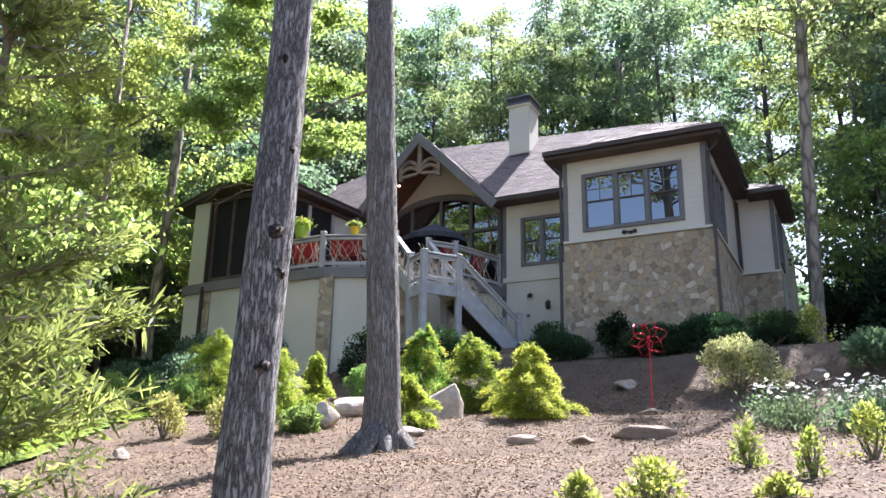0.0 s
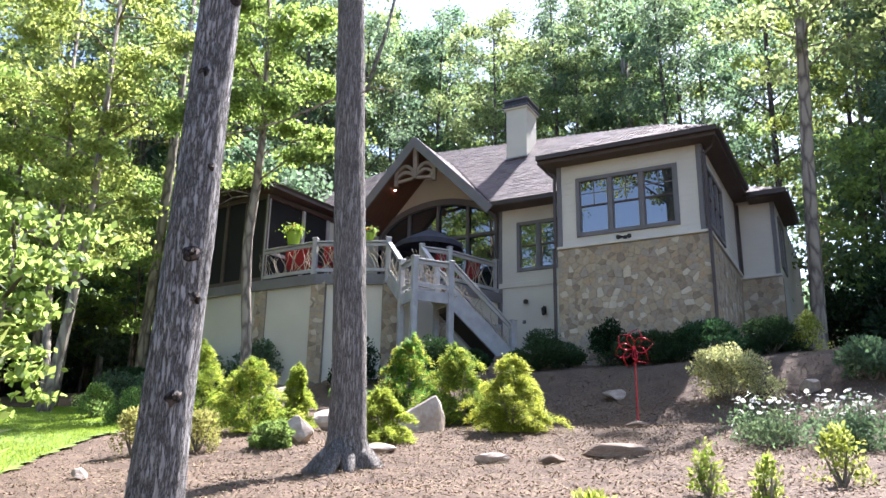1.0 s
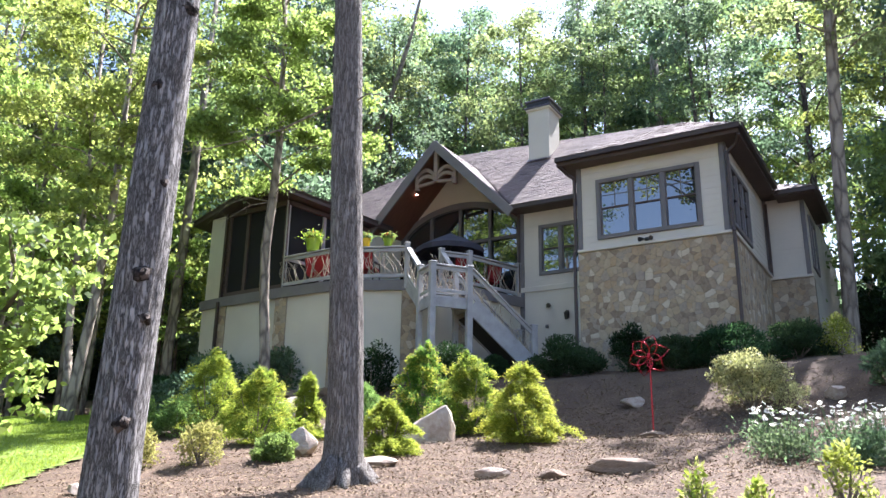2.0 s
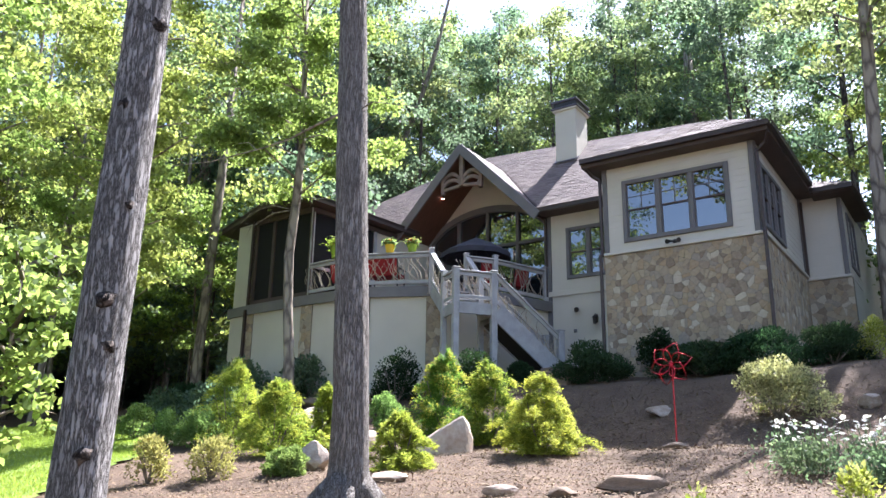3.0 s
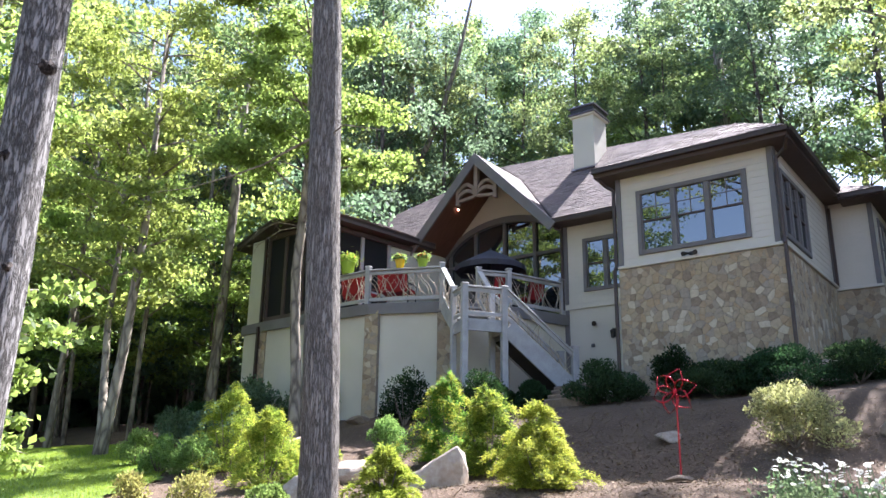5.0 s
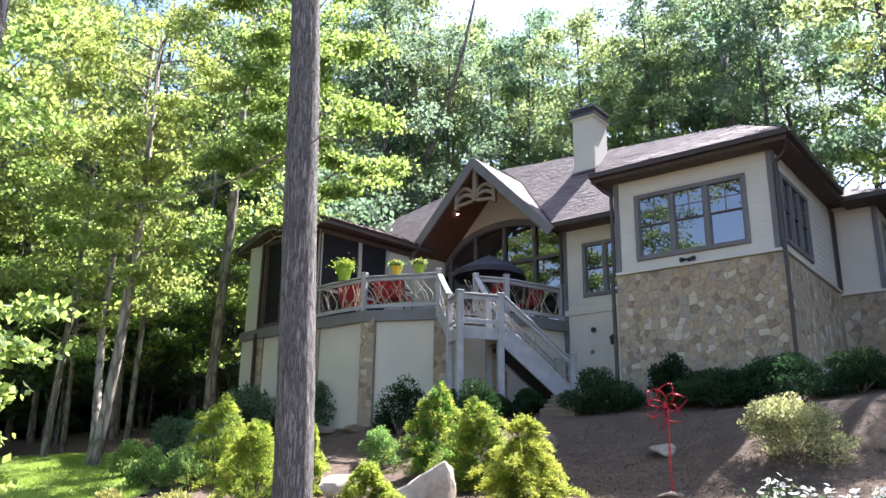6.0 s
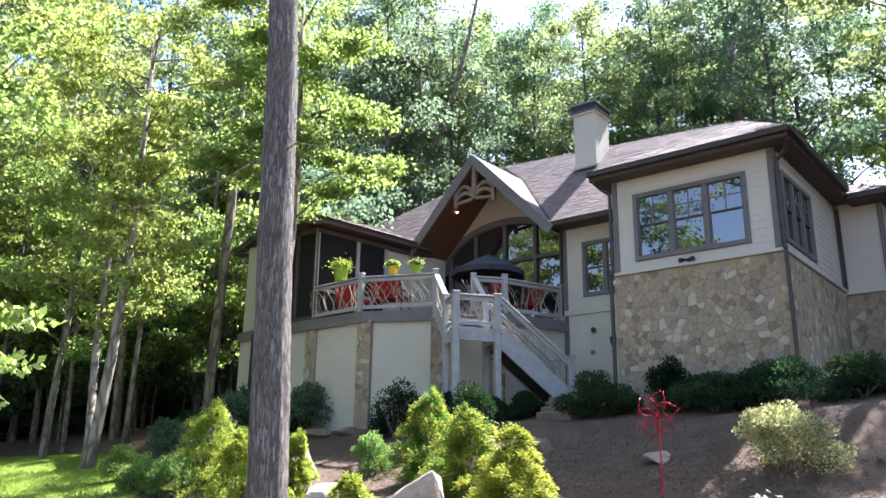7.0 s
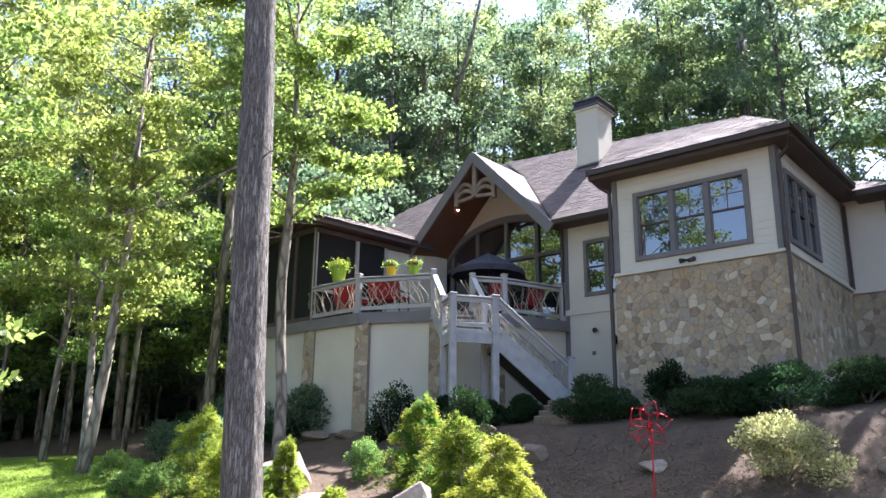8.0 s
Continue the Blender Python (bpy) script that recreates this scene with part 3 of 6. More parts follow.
roof_plane([(-2.48, 33.4, EZ), (-18.2, 33.4, EZ), RL, RR], 7, shingled=False)
roof_plane([(-2.48, 27.5, EZ), (-2.48, 33.4, EZ), RR], 8, shingled=False)
# bay roof
roof_plane([(-2.6, 24.75, 10.28), (-1.42, 24.75, 10.28), (-2.9, 26.4, 11.1)], 9)
roof_plane([(-1.42, 24.75, 10.28), (-1.42, 28.2, 10.28), (-2.9, 26.4, 11.1)], 10)
# boxed eaves with gutters
def eave(name, poly, z0, z1):
    bm = bmesh.new(); prism(bm, poly, z0, z1); part(name, bm, M_EAVE, house, "dark brown boxed eave")
eave("eave", [(-7.2, 19.95), (-2.5, 19.95), (-2.5, 27.4), (-7.2, 27.4)], WT, EZ - 0.10)
eave("eave", [(-9.75, 22.3), (-7.2, 22.3), (-7.2, 25.0), (-9.75, 25.0)], 10.12, 10.17)
eave("eave", [(-2.499, 24.78), (-1.45, 24.78), (-1.45, 28.1), (-2.499, 28.1)], 10.10, 10.17)


def gutter(pts):
    for p, q in zip(pts, pts[1:]):
        bm = bmesh.new()
        p, q = Vector(p), Vector(q)
        bar(bm, p, q, 0.11, 0.02)
        d = (q - p).normalized(); s = d.cross(Z).normalized()
        bar(bm, p + s * 0.05 + Z * 0.05, q + s * 0.05 + Z * 0.05, 0.015, 0.11)
        bar(bm, p + s * 0.052 + Z * 0.105, q + s * 0.052 + Z * 0.105, 0.03, 0.02)
        part("gutter", bm, M_GUTTER, house, "bronze metal gutter")


gutter([(-7.2, 19.89, EZ - 0.14), (-2.44, 19.89, EZ - 0.14), (-2.44, 24.7, EZ - 0.14)])
gutter([(-9.7, 22.22, 10.12), (-7.2, 22.22, 10.12)])
gutter([(-2.4, 24.72, 10.13), (-1.40, 24.72, 10.13), (-1.40, 28.0, 10.13)])


def downspout(pts):
    bm = bmesh.new()
    for p, q in zip(pts, pts[1:]):
        bar(bm, p, q, 0.075, 0.075, 0.01)
    part("downspout", bm, M_GUTTER, house, "bronze downspout")


downspout([(-2.50, 19.98, 10.2), (-2.62, 20.2, 10.02), (-2.86, FY - 0.09, 9.88), (-2.86, FY - 0.09, 7.98), (-2.83, FY - 0.16, 7.85), (-2.83, FY - 0.16, 4.6)])
downspout([(-7.1, 20.0, 10.2), (-7.0, 20.25, 10.05), (-6.86, FY - 0.05, 9.95), (-6.86, FY - 0.05, 7.9), (-6.88, FY - 0.12, 7.85), (-6.88, FY - 0.12, 4.6)])
downspout([(MX + 0.0, BY - 0.10, 10.1), (MX + 0.0, BY - 0.10, 7.6)])
downspout([(EX + 0.10, SY - 0.10, 10.1), (EX + 0.10, SY - 0.10, 7.9)])

# chimney
bm = bmesh.new(); box(bm, (-9.77, 25.05, 13.2), (0.76, 0.92, 2.6), 0, 0.01)
chimney = part("chimney", bm, M_STUCCO, house, "cream stucco chimney")
for s, z, h, m in ((0.90, 14.52, 0.07, M_STUCCO), (0.98, 14.58, 0.06, M_CAP), (0.84, 14.70, 0.2, M_METAL), (0.94, 14.83, 0.07, M_CAP)):
    bm = bmesh.new(); box(bm, (-9.77, 25.05, z), (s, s + 0.16, h), 0, 0.012); part("chimney_cap", bm, m, chimney, "dark metal chimney cap")
bm = bmesh.new()
pts = [(-10.22, 24.52, 14.865), (-9.32, 24.52, 14.865), (-9.32, 25.58, 14.865), (-10.22, 25.58, 14.865)]
vs = [bm.verts.new(p) for p in pts]; ap = [bm.verts.new((-10.0, 25.05, 14.99)), bm.verts.new((-9.54, 25.05, 14.99))]
bm.faces.new((vs[0], vs[1], ap[1], ap[0])); bm.faces.new((vs[1], vs[2], ap[1])); bm.faces.new((vs[2], vs[3], ap[0], ap[1])); bm.faces.new((vs[3], vs[0], ap[0])); bm.faces.new(vs[::-1])
part("chimney_cap", bm, M_CAP, chimney)
bm = bmesh.new(); slab(bm, [(-10.2, 24.50, 12.60), (-9.34, 24.50, 12.60), (-9.34, 24.66, 12.76), (-10.2, 24.66, 12.76)], 0.02); part("flashing", bm, M_CAP, chimney)

# ---- entrance gable over the deck ----
GX, GZ, GF, GB = -12.45, 12.98, 22.2, 26.0
gl, gr = (-14.98, 10.30), (-9.78, 10.30)
roof_plane([(gr[0], GF, gr[1]), (gr[0], GB - 0.6, gr[1]), (GX, GB, GZ), (GX, GF, GZ)], 11)
roof_plane([(gl[0], GB - 0.6, gl[1]), (gl[0], GF, gl[1]), (GX, GF, GZ), (GX, GB, GZ)], 12)
for (x, z) in (gl, gr):
    s = 1 if x > GX else -1
    bm = bmesh.new()
    a, b = Vector((GX, GF - 0.02, GZ - 0.17)), Vector((x, GF - 0.02, z - 0.17))
    bar(bm, a + Vector((-0.04 * s, 0, 0.04)), b + Vector((0.12 * s, 0, -0.12)), 0.07, 0.30, 0.01)
    part("bargeboard", bm, M_FASCIA, house, "taupe bargeboard")
    bm = bmesh.new(); slab(bm, [(GX, GF + 0.05, GZ - 0.2), (x, GF + 0.05, z - 0.2), (x, 24.0, z - 0.2), (GX, 24.0, GZ - 0.2)], 0.03)
    part("porch_soffit", bm, M_SOFFIT, house, "red-brown stained board soffit")
bm = bmesh.new(); box(bm, (0, 0, 0), (0.27, 0.078, 0.27), 0, 0.01, pose(GX, GF - 0.022, GZ - 0.19, 0, 45, 0)); part("apex_block", bm, M_FASCIA, house)
# truss: king post, curved braces, hammer posts
TY = GF + 0.12
truss = new("truss"); truss.parent = house
tagged(truss, "stained timber truss with curved braces")
bm = bmesh.new(); box(bm, (GX, TY, 12.12), (0.15, 0.15, 1.15), 0, 0.015); part("king_post", bm, M_TIMBER, truss)
for s in (-1, 1):
    bm = bmesh.new(); box(bm, (GX + s * 0.72, TY, 11.72), (0.13, 0.13, 0.72), 0, 0.015); part("hammer_post", bm, M_TIMBER, truss)
    for za, zb, lift in ((11.62, 11.80, 0.06), (11.72, 11.98, 0.30)):
        bm = bmesh.new()
        pts = [Vector((GX + s * 0.72 * t, TY, za + (zb - za) * math.sin(t * math.pi) + lift * t * 0.3)) for t in np.linspace(0.06, 0.96, 8)]
        for p, q in zip(pts, pts[1:]):
            bar(bm, p, q, 0.10, 0.11)
        part("brace", bm, M_TIMBER, truss)
    bm = bmesh.new(); bar(bm, (GX + s * 0.07, TY, 11.56), (GX + s * 0.66, TY, 11.50), 0.10, 0.10, 0.01); part("collar_beam", bm, M_TIMBER, truss)
# arched window wall set back under the gable
AY, AX, AR, SPR, ATOP = 23.9, -12.45, 2.55, 9.75, 11.30
bm = bmesh.new()
n_arc = 24
arc = [(AX + AR * math.cos(math.pi * (1 - k / n_arc)), SPR + (ATOP - SPR) * math.sin(math.pi * k / n_arc)) for k in range(n_arc + 1)]
def gable_z(x):
    return GZ - 0.22 - abs(x - GX) * (GZ - 10.3) / 2.6
for yy, flip in ((AY, False), (AY + 0.2, True)):
    for (xa, za), (xb, zb) in zip(arc, arc[1:]):
        f = [bm.verts.new(p) for p in ((xa, yy, za), (xb, yy, zb), (xb, yy, max(gable_z(xb), zb + 0.01)), (xa, yy, max(gable_z(xa), za + 0.01)))]
        bm.faces.new(f)
for (xa, za), (xb, zb) in zip(arc, arc[1:]):
    bm.faces.new([bm.verts.new(p) for p in ((xa, AY, za), (xb, AY, zb), (xb, AY + 0.2, zb), (xa, AY + 0.2, za))])
part("arch_wall", bm, M_STUCCO, house, "cream stucco gable wall with a broad arch")
for x0, x1 in ((-15.2, AX - AR), (AX + AR, -9.72)):
    bm = bmesh.new(); box(bm, ((x0 + x1) / 2, AY + 0.1, 8.85), (x1 - x0, 0.2, 3.0)); part("wall", bm, M_STUCCO, house)
bm = bmesh.new()
hoop = [[bm.verts.new((AX + (x - AX) * f, yy, SPR + (z - SPR) * (1 - (1 - f) * 2))) for x, z in arc] for f, yy in ((0.998, AY - 0.05), (0.93, AY - 0.05), (0.93, AY + 0.10), (0.998, AY + 0.10))]
for a, b in zip(hoop, hoop[1:] + hoop[:1]):
    for k in range(n_arc):
        bm.faces.new((a[k], a[k + 1], b[k + 1], b[k]))
archwin = part("window", bm, M_TRIM, house, "arched taupe window wall")
for x, top in ((AX - 2.2, 10.4), (AX - 1.15, 11.1), (AX, 11.22), (AX + 1.15, 11.1), (AX + 2.2, 10.4)):
    bm = bmesh.new(); box(bm, (x, AY + 0.06, (7.45 + top) / 2), (0.11, 0.10, top - 7.45), 0, 0.008); part("mullion", bm, M_TRIM, archwin)
bm = bmesh.new(); box(bm, (AX, AY + 0.06, 9.85), (2 * AR - 0.1, 0.09, 0.11), 0, 0.008); part("transom", bm, M_TRIM, archwin)
bm = bmesh.new()
pv = [bm.verts.new((x, AY + 0.11, z)) for x, z in arc] + [bm.verts.new((AX + AR, AY + 0.11, 7.45)), bm.verts.new((AX - AR, AY + 0.11, 7.45))]
bm.faces.new(pv); part("pane", bm, M_GLASS, archwin, "dark reflective glass")
bm = bmesh.new(); box(bm, (MX + 0.02, (BY + AY) / 2 + 0.1, 8.8), (0.2, AY - BY, 2.7)); part("wall", bm, M_SIDING, house)

# ---- screened porch and deck ----
DZ = 7.45
PLAN = [(-19.7, 22.6), (-18.9, 18.78), (-17.9, 18.66), (-15.40, 18.53), (-13.35, 18.52), (-11.5, 19.4), (-10.34, 20.9), (-9.66, 22.84)]
def off(poly, d):
    """The open line moved outwards by d."""
    out = []
    for i, p in enumerate(poly):
        a, b = Vector(poly[max(i - 1, 0)]), Vector(poly[min(i + 1, len(poly) - 1)])
        t = (b - a).normalized()
        out.append((p[0] + t.y * d, p[1] - t.x * d))
    return out


deck = thing("deck", "raised deck on a cream walled base with stone piers", "deck")
for i, (a, b) in enumerate(zip(PLAN, PLAN[1:])):
    u = (Vector(b) - Vector(a)); L = u.length; u.normalize()
    w = part("base_wall", wall_mesh(a, u, (u.y, -u.x), L, 3.6, 7.28, 0.2), M_STUCCO, deck, "cream stucco base wall")
inner = [(-9.8, 23.8), (-19.7, 23.8)]
bm = bmesh.new(); prism(bm, off(PLAN, 0.05) + inner, 7.28, DZ); part("deck_floor", bm, M_FASCIA, deck, "taupe deck edge and floor")
bm = bmesh.new()
o2 = off(PLAN, 0.09)
for p, q in zip(o2, o2[1:]):
    bar(bm, (*p, DZ - 0.15), (*q, DZ - 0.15), 0.05, 0.30)
part("edge_board", bm, M_FASCIA, deck)
PIERS = [(-17.9, 18.66, 2), (-15.33, 18.53, 3), (-13.27, 18.53, 12), (-11.45, 19.42, 40), (-10.5, 20.7, 54)]
pier_obs = []
for i, (x, y, a) in enumerate(PIERS):
    u = Vector((math.cos(radians(a)), math.sin(radians(a)))); n = Vector((u.y, -u.x))
    bm = wall_mesh(Vector((x, y)) - u * 0.21 + n * 0.05, u, n, 0.42, 3.6, 7.26, 0.3)
    pier_obs.append((part("stone_pier", bm, M_MORTAR, deck, "narrow fieldstone pier"), Vector((x, y)) - u * 0.21 + n * 0.05, u, n))

# one twig of the railing infill, several bent ways
TWIGS = []
for k in range(7):
    r = random.Random(40 + k)
    bm = bmesh.new()
    lean, bow = r.uniform(-0.75, 0.05), r.uniform(-0.22, 0.22)
    pts = [Vector((lean * t + bow * math.sin(math.pi * t) + 0.045 * math.sin(7 * t + k), 0.012 * math.sin(7 * t + k), t)) for t in np.linspace(0, 1, 7)]
    tube(bm, pts, [0.017 - 0.008 * t for t in np.linspace(0, 1, 7)], 5)
    if k % 2:
        b0 = pts[3]
        tube(bm, [b0, b0 + Vector((0.06, 0, 0.12)), b0 + Vector((0.17, 0, 0.28))], [0.009, 0.007, 0.004], 4)
    TWIGS.append(finish("twig", bm, M_TWIG, True))


def rail_panel(parent, p, q, zp, zq, seed, high=0.98, twigs=None):
    """A panel between posts: cap, top rail, bottom rail, twig infill; zp, zq are the floor heights."""
    r = random.Random(seed)
    p, q = Vector((*p, zp)), Vector((*q, zq))
    d = (q - p); L = d.length
    for nm, h, w, t in (("rail_cap", high - 0.02, 0.15, 0.045), ("top_rail", high - 0.10, 0.05, 0.09), ("bottom_rail", 0.13, 0.05, 0.10)):
        bm = bmesh.new(); bar(bm, p + Z * h, q + Z * h, w, t, 0.008); part(nm, bm, M_RAIL, parent)
    k = twigs or max(3, int(L / 0.085))
    flat = Vector((d.x, d.y, 0)).normalized()
    for i in range(k):
        t = (i + r.uniform(0.2, 0.8)) / k
        ob = new("twig", TWIGS[r.randrange(7)]); ob.parent = parent
        turn = math.atan2(flat.y, flat.x) + (math.pi if r.random() < 0.25 else 0)
        at = p + d * t + Z * 0.17
        h = high - 0.30
        ob.matrix_basis = Matrix.Translation(at) @ Matrix.Rotation(turn, 4, 'Z') @ Matrix.Diagonal((h * 1.1, h, h, 1))


def post(parent, x, y, z0, z1, s=0.13, rz=0.0, name="post"):
    bm = bmesh.new(); box(bm, (x, y, (z0 + z1) / 2), (s, s, z1 - z0), rz, 0.012)
    box(bm, (x, y, z1 + 0.02), (s + 0.03, s + 0.03, 0.04), rz, 0.012)
    part(name, bm, M_RAIL, parent)


U2 = Vector((0.577, 0.817)); N2 = Vector((0.817, -0.577))
P1, P2 = Vector((-13.45, 18.50)), Vector((-11.50, 19.32))
P2b = P2 + U2 * 1.05
P3, P4 = Vector((-10.36, 20.88)), Vector((-9.72, 22.76))
R0 = Vector((-15.36, 18.58))
for p, rz in ((P1, 10), (P2, 40), (P3, 60), (P4, 70)):
    post(deck, p.x, p.y, DZ - 0.25, 8.50, 0.14, rz)
post(deck, P2b.x, P2b.y, DZ - 0.2, 8.47, 0.13, 55)
for k, (a, b) in enumerate(((R0, P1), (P1, P2), (P2b, P3), (P3, P4))):
    rail_panel(deck, a, b, DZ, DZ, 70 + k)

# ---- stairs: down to a landing, then along the deck ----
stair = thing("deck_stairs", "grey painted wooden stair with landing and twig railings", "stairs")
LZ = 6.66
for s0, s1, nm in ((P2 + N2 * 0.08, P2 + N2 * 0.98, "l"), (P2b + N2 * 0.08, P2b + N2 * 0.98, "r")):
    rail_panel(stair, s0, s1, DZ - 0.02, LZ + 0.02, 81 if nm == "l" else 82, 0.95)
    bm = bmesh.new(); bar(bm, (*s0, DZ - 0.16), (*s1, LZ - 0.06), 0.05, 0.28); part("stringer", bm, M_RAIL, stair)
for k in range(4):
    c = (P2 + P2b) / 2 + N2 * (0.18 + 0.24 * k)
    bm = bmesh.new(); box(bm, (*c, DZ - 0.16 * (k + 1)), (1.0, 0.28, 0.045), math.degrees(math.atan2(U2.y, U2.x)), 0.006); part("tread", bm, M_RAIL, stair)
ANG = math.degrees(math.atan2(U2.y, U2.x))
LA, LB = P2 + N2 * 1.02, P2b + N2 * 1.02
LC, LD = P2 + N2 * 1.86, P2b + N2 * 1.86
bm = bmesh.new(); prism(bm, [tuple(LC), tuple(LD), tuple(LB), tuple(LA)], LZ - 0.05, LZ); part("landing_floor", bm, M_RAIL, stair)
for a, b in ((LA, LC), (LC, LD), (LD, LB)):
    bm = bmesh.new(); bar(bm, (*a, LZ - 0.18), (*b, LZ - 0.18), 0.06, 0.26, 0.006); part("landing_beam", bm, M_RAIL, stair)
for p in (LA, LB):
    post(stair, p.x, p.y, 4.3, 7.60, 0.14, ANG)
for p in (LC, LD):
    post(stair, p.x, p.y, 4.2, 7.50, 0.16, ANG)
rail_panel(stair, LA, LC, LZ, LZ, 85, 0.82)
rail_panel(stair, LC, LD, LZ, LZ, 86, 0.82)
W2 = -N2 * 0.84
S0, S1 = LD + U2 * 0.08, LD + U2 * 1.92
SB = 5.00
for o in (Vector((0, 0)), W2):
    rail_panel(stair, S0 + o, S1 + o, LZ - 0.05, SB + 0.08, 90, 0.88)
    bm = bmesh.new(); bar(bm, (*(S0 + o), LZ - 0.20), (*(S1 + o), SB - 0.06), 0.06, 0.42, 0.006); part("stringer", bm, M_RAIL, stair)
    post(stair, (S1 + o).x, (S1 + o).y, 4.4, 6.10, 0.17, ANG, "newel")
# added dark sheet: paints the deep shade below the open stair
bm = bmesh.new(); bar(bm, (*(S0 + W2 / 2), LZ - 0.42), (*(S1 + W2 / 2), SB - 0.28), 0.76, 0.03); part("stair_shade_sheet", bm, M_DARK, stair, "dark sheet standing for the shade under the open stair")
for k in range(8):
    c = LD + W2 / 2 + U2 * (0.16 + 0.24 * k)
    bm = bmesh.new(); box(bm, (*c, LZ - 0.185 * (k + 1)), (0.27, 0.8, 0.045), ANG, 0.006); part("tread", bm, M_RAIL, stair)
    bm = bmesh.new(); box(bm, (*(c - U2 * 0.12), LZ - 0.185 * (k + 1) + 0.09), (0.02, 0.8, 0.15), ANG); part("riser", bm, M_DARK, stair)

# porch above the deck
porch = thing("screened_porch", "dark screened porch with a low shingle hip roof", "porch")
PT = 10.22
Q = [(-19.7, 22.6), (-18.9, 18.85), (-17.9, 18.74), (-15.42, 18.62), (-14.95, 22.3)]
bm = wall_mesh(Q[1], (Vector(Q[2]) - Vector(Q[1])).normalized(), (0.1, -0.99), 0.98, DZ, PT, 0.12); part("panel", bm, M_STUCCO, porch, "cream corner panel")
bm = wall_mesh(Q[0], (Vector(Q[1]) - Vector(Q[0])).normalized(), (-0.98, -0.2), (Vector(Q[1]) - Vector(Q[0])).length, DZ, PT, 0.12); part("panel", bm, M_STUCCO, porch, "cream corner panel")
for a, b, cuts, mat in ((Q[2], Q[3], (0, 0.33, 0.66, 1), M_EAVE), (Q[3], Q[4], (0, 0.40, 0.70), M_RAIL)):
    a, b = Vector(a), Vector(b)
    u = (b - a).normalized(); n = Vector((u.y, -u.x)); L = (b - a).length
    for k in cuts:
        p = a + (b - a) * k
        bm = bmesh.new(); box(bm, (*p, (DZ + PT) / 2), (0.12, 0.12, PT - DZ), math.degrees(math.atan2(u.y, u.x)), 0.01); part("porch_post", bm, mat, porch)
    for k, k2 in zip(cuts, cuts[1:]):
        p, W = a + (b - a) * k + u * 0.06, L * (k2 - k) - 0.12
        bm = wall_mesh(p, u, n, W, DZ + 0.03, PT - 0.03, 0.012); part("screen", bm, M_SCREEN, porch, "dark insect screen")
        zm = DZ + 0.95
        if mat is M_RAIL:
            bm = bmesh.new(); bar(bm, (*(p + n * 0.02), zm), (*(p + u * W + n * 0.02), zm), 0.06, 0.09); part("screen_rail", bm, mat, porch)
    bm = bmesh.new(); bar(bm, (*(a + n * 0.01), PT - 0.06), (*(b + n * 0.01), PT - 0.06), 0.16, 0.14); part("header", bm, M_EAVE, porch)
    bm = bmesh.new(); bar(bm, (*(a + n * 0.02), DZ + 0.08), (*(b + n * 0.02), DZ + 0.08), 0.12, 0.14); part("sill_board", bm, M_EAVE, porch)
pa, pb = Vector(Q[3]).lerp(Vector(Q[4]), 0.72), Vector(Q[4])
bm = wall_mesh(pa, (pb - pa).normalized(), ((pb - pa).normalized().y, -(pb - pa).normalized().x), (pb - pa).length + 1.5, DZ, PT, 0.12); part("panel", bm, M_STUCCO, porch, "cream wall panel")
E_ = [(-20.35, 23.0), (-20.2, 19.2), (-17.1, 18.0), (-15.02, 18.1), (-14.5, 22.9)]
PEZ = 10.46
bm = bmesh.new(); prism(bm, E_, PT + 0.06, PEZ - 0.09); part("porch_eave", bm, M_EAVE, porch, "dark brown boxed eave")
apx = (-17.3, 23.4, 11.75)
for k, (a, b) in enumerate(zip(E_, E_[1:])):
    a, b = (*a, PEZ), (*b, PEZ)
    bm = bmesh.new(); slab(bm, [a, b, apx], 0.09); r = part("porch_roof", bm, M_ROOFDECK, porch); shingles(r, [a, b, apx], seed=30 + k)
bm = bmesh.new(); bar(bm, (-17.95, 18.52, 7.3), (-17.95, 18.52, 4.3), 0.08, 0.08); bar(bm, (-17.95, 18.60, 10.2), (-17.95, 18.60, 7.3), 0.08, 0.08); part("downspout", bm, M_GUTTER, porch)

# ---- trees ----
def crown_points(limbs, per, rad, flat, rng):
    """Leaf places in clumps along the outer part of each limb."""
    out = []
    for pts, n in limbs:
        pts = np.asarray(pts)
        for _ in range(n):
            t = rng.uniform(0.35, 1.0) * (len(pts) - 1)
            i = min(int(t), len(pts) - 2)
            c = pts[i] + (pts[i + 1] - pts[i]) * (t - i) + rng.normal(size=3) * (rad * 0.55, rad * 0.55, rad * 0.3)
            k = rng.integers(int(per * 0.5), int(per * 1.5))
            out.append(c + rng.normal(size=(k, 3)) * (rad * 0.5, rad * 0.5, rad * 0.5 * flat))
    return np.concatenate(out)


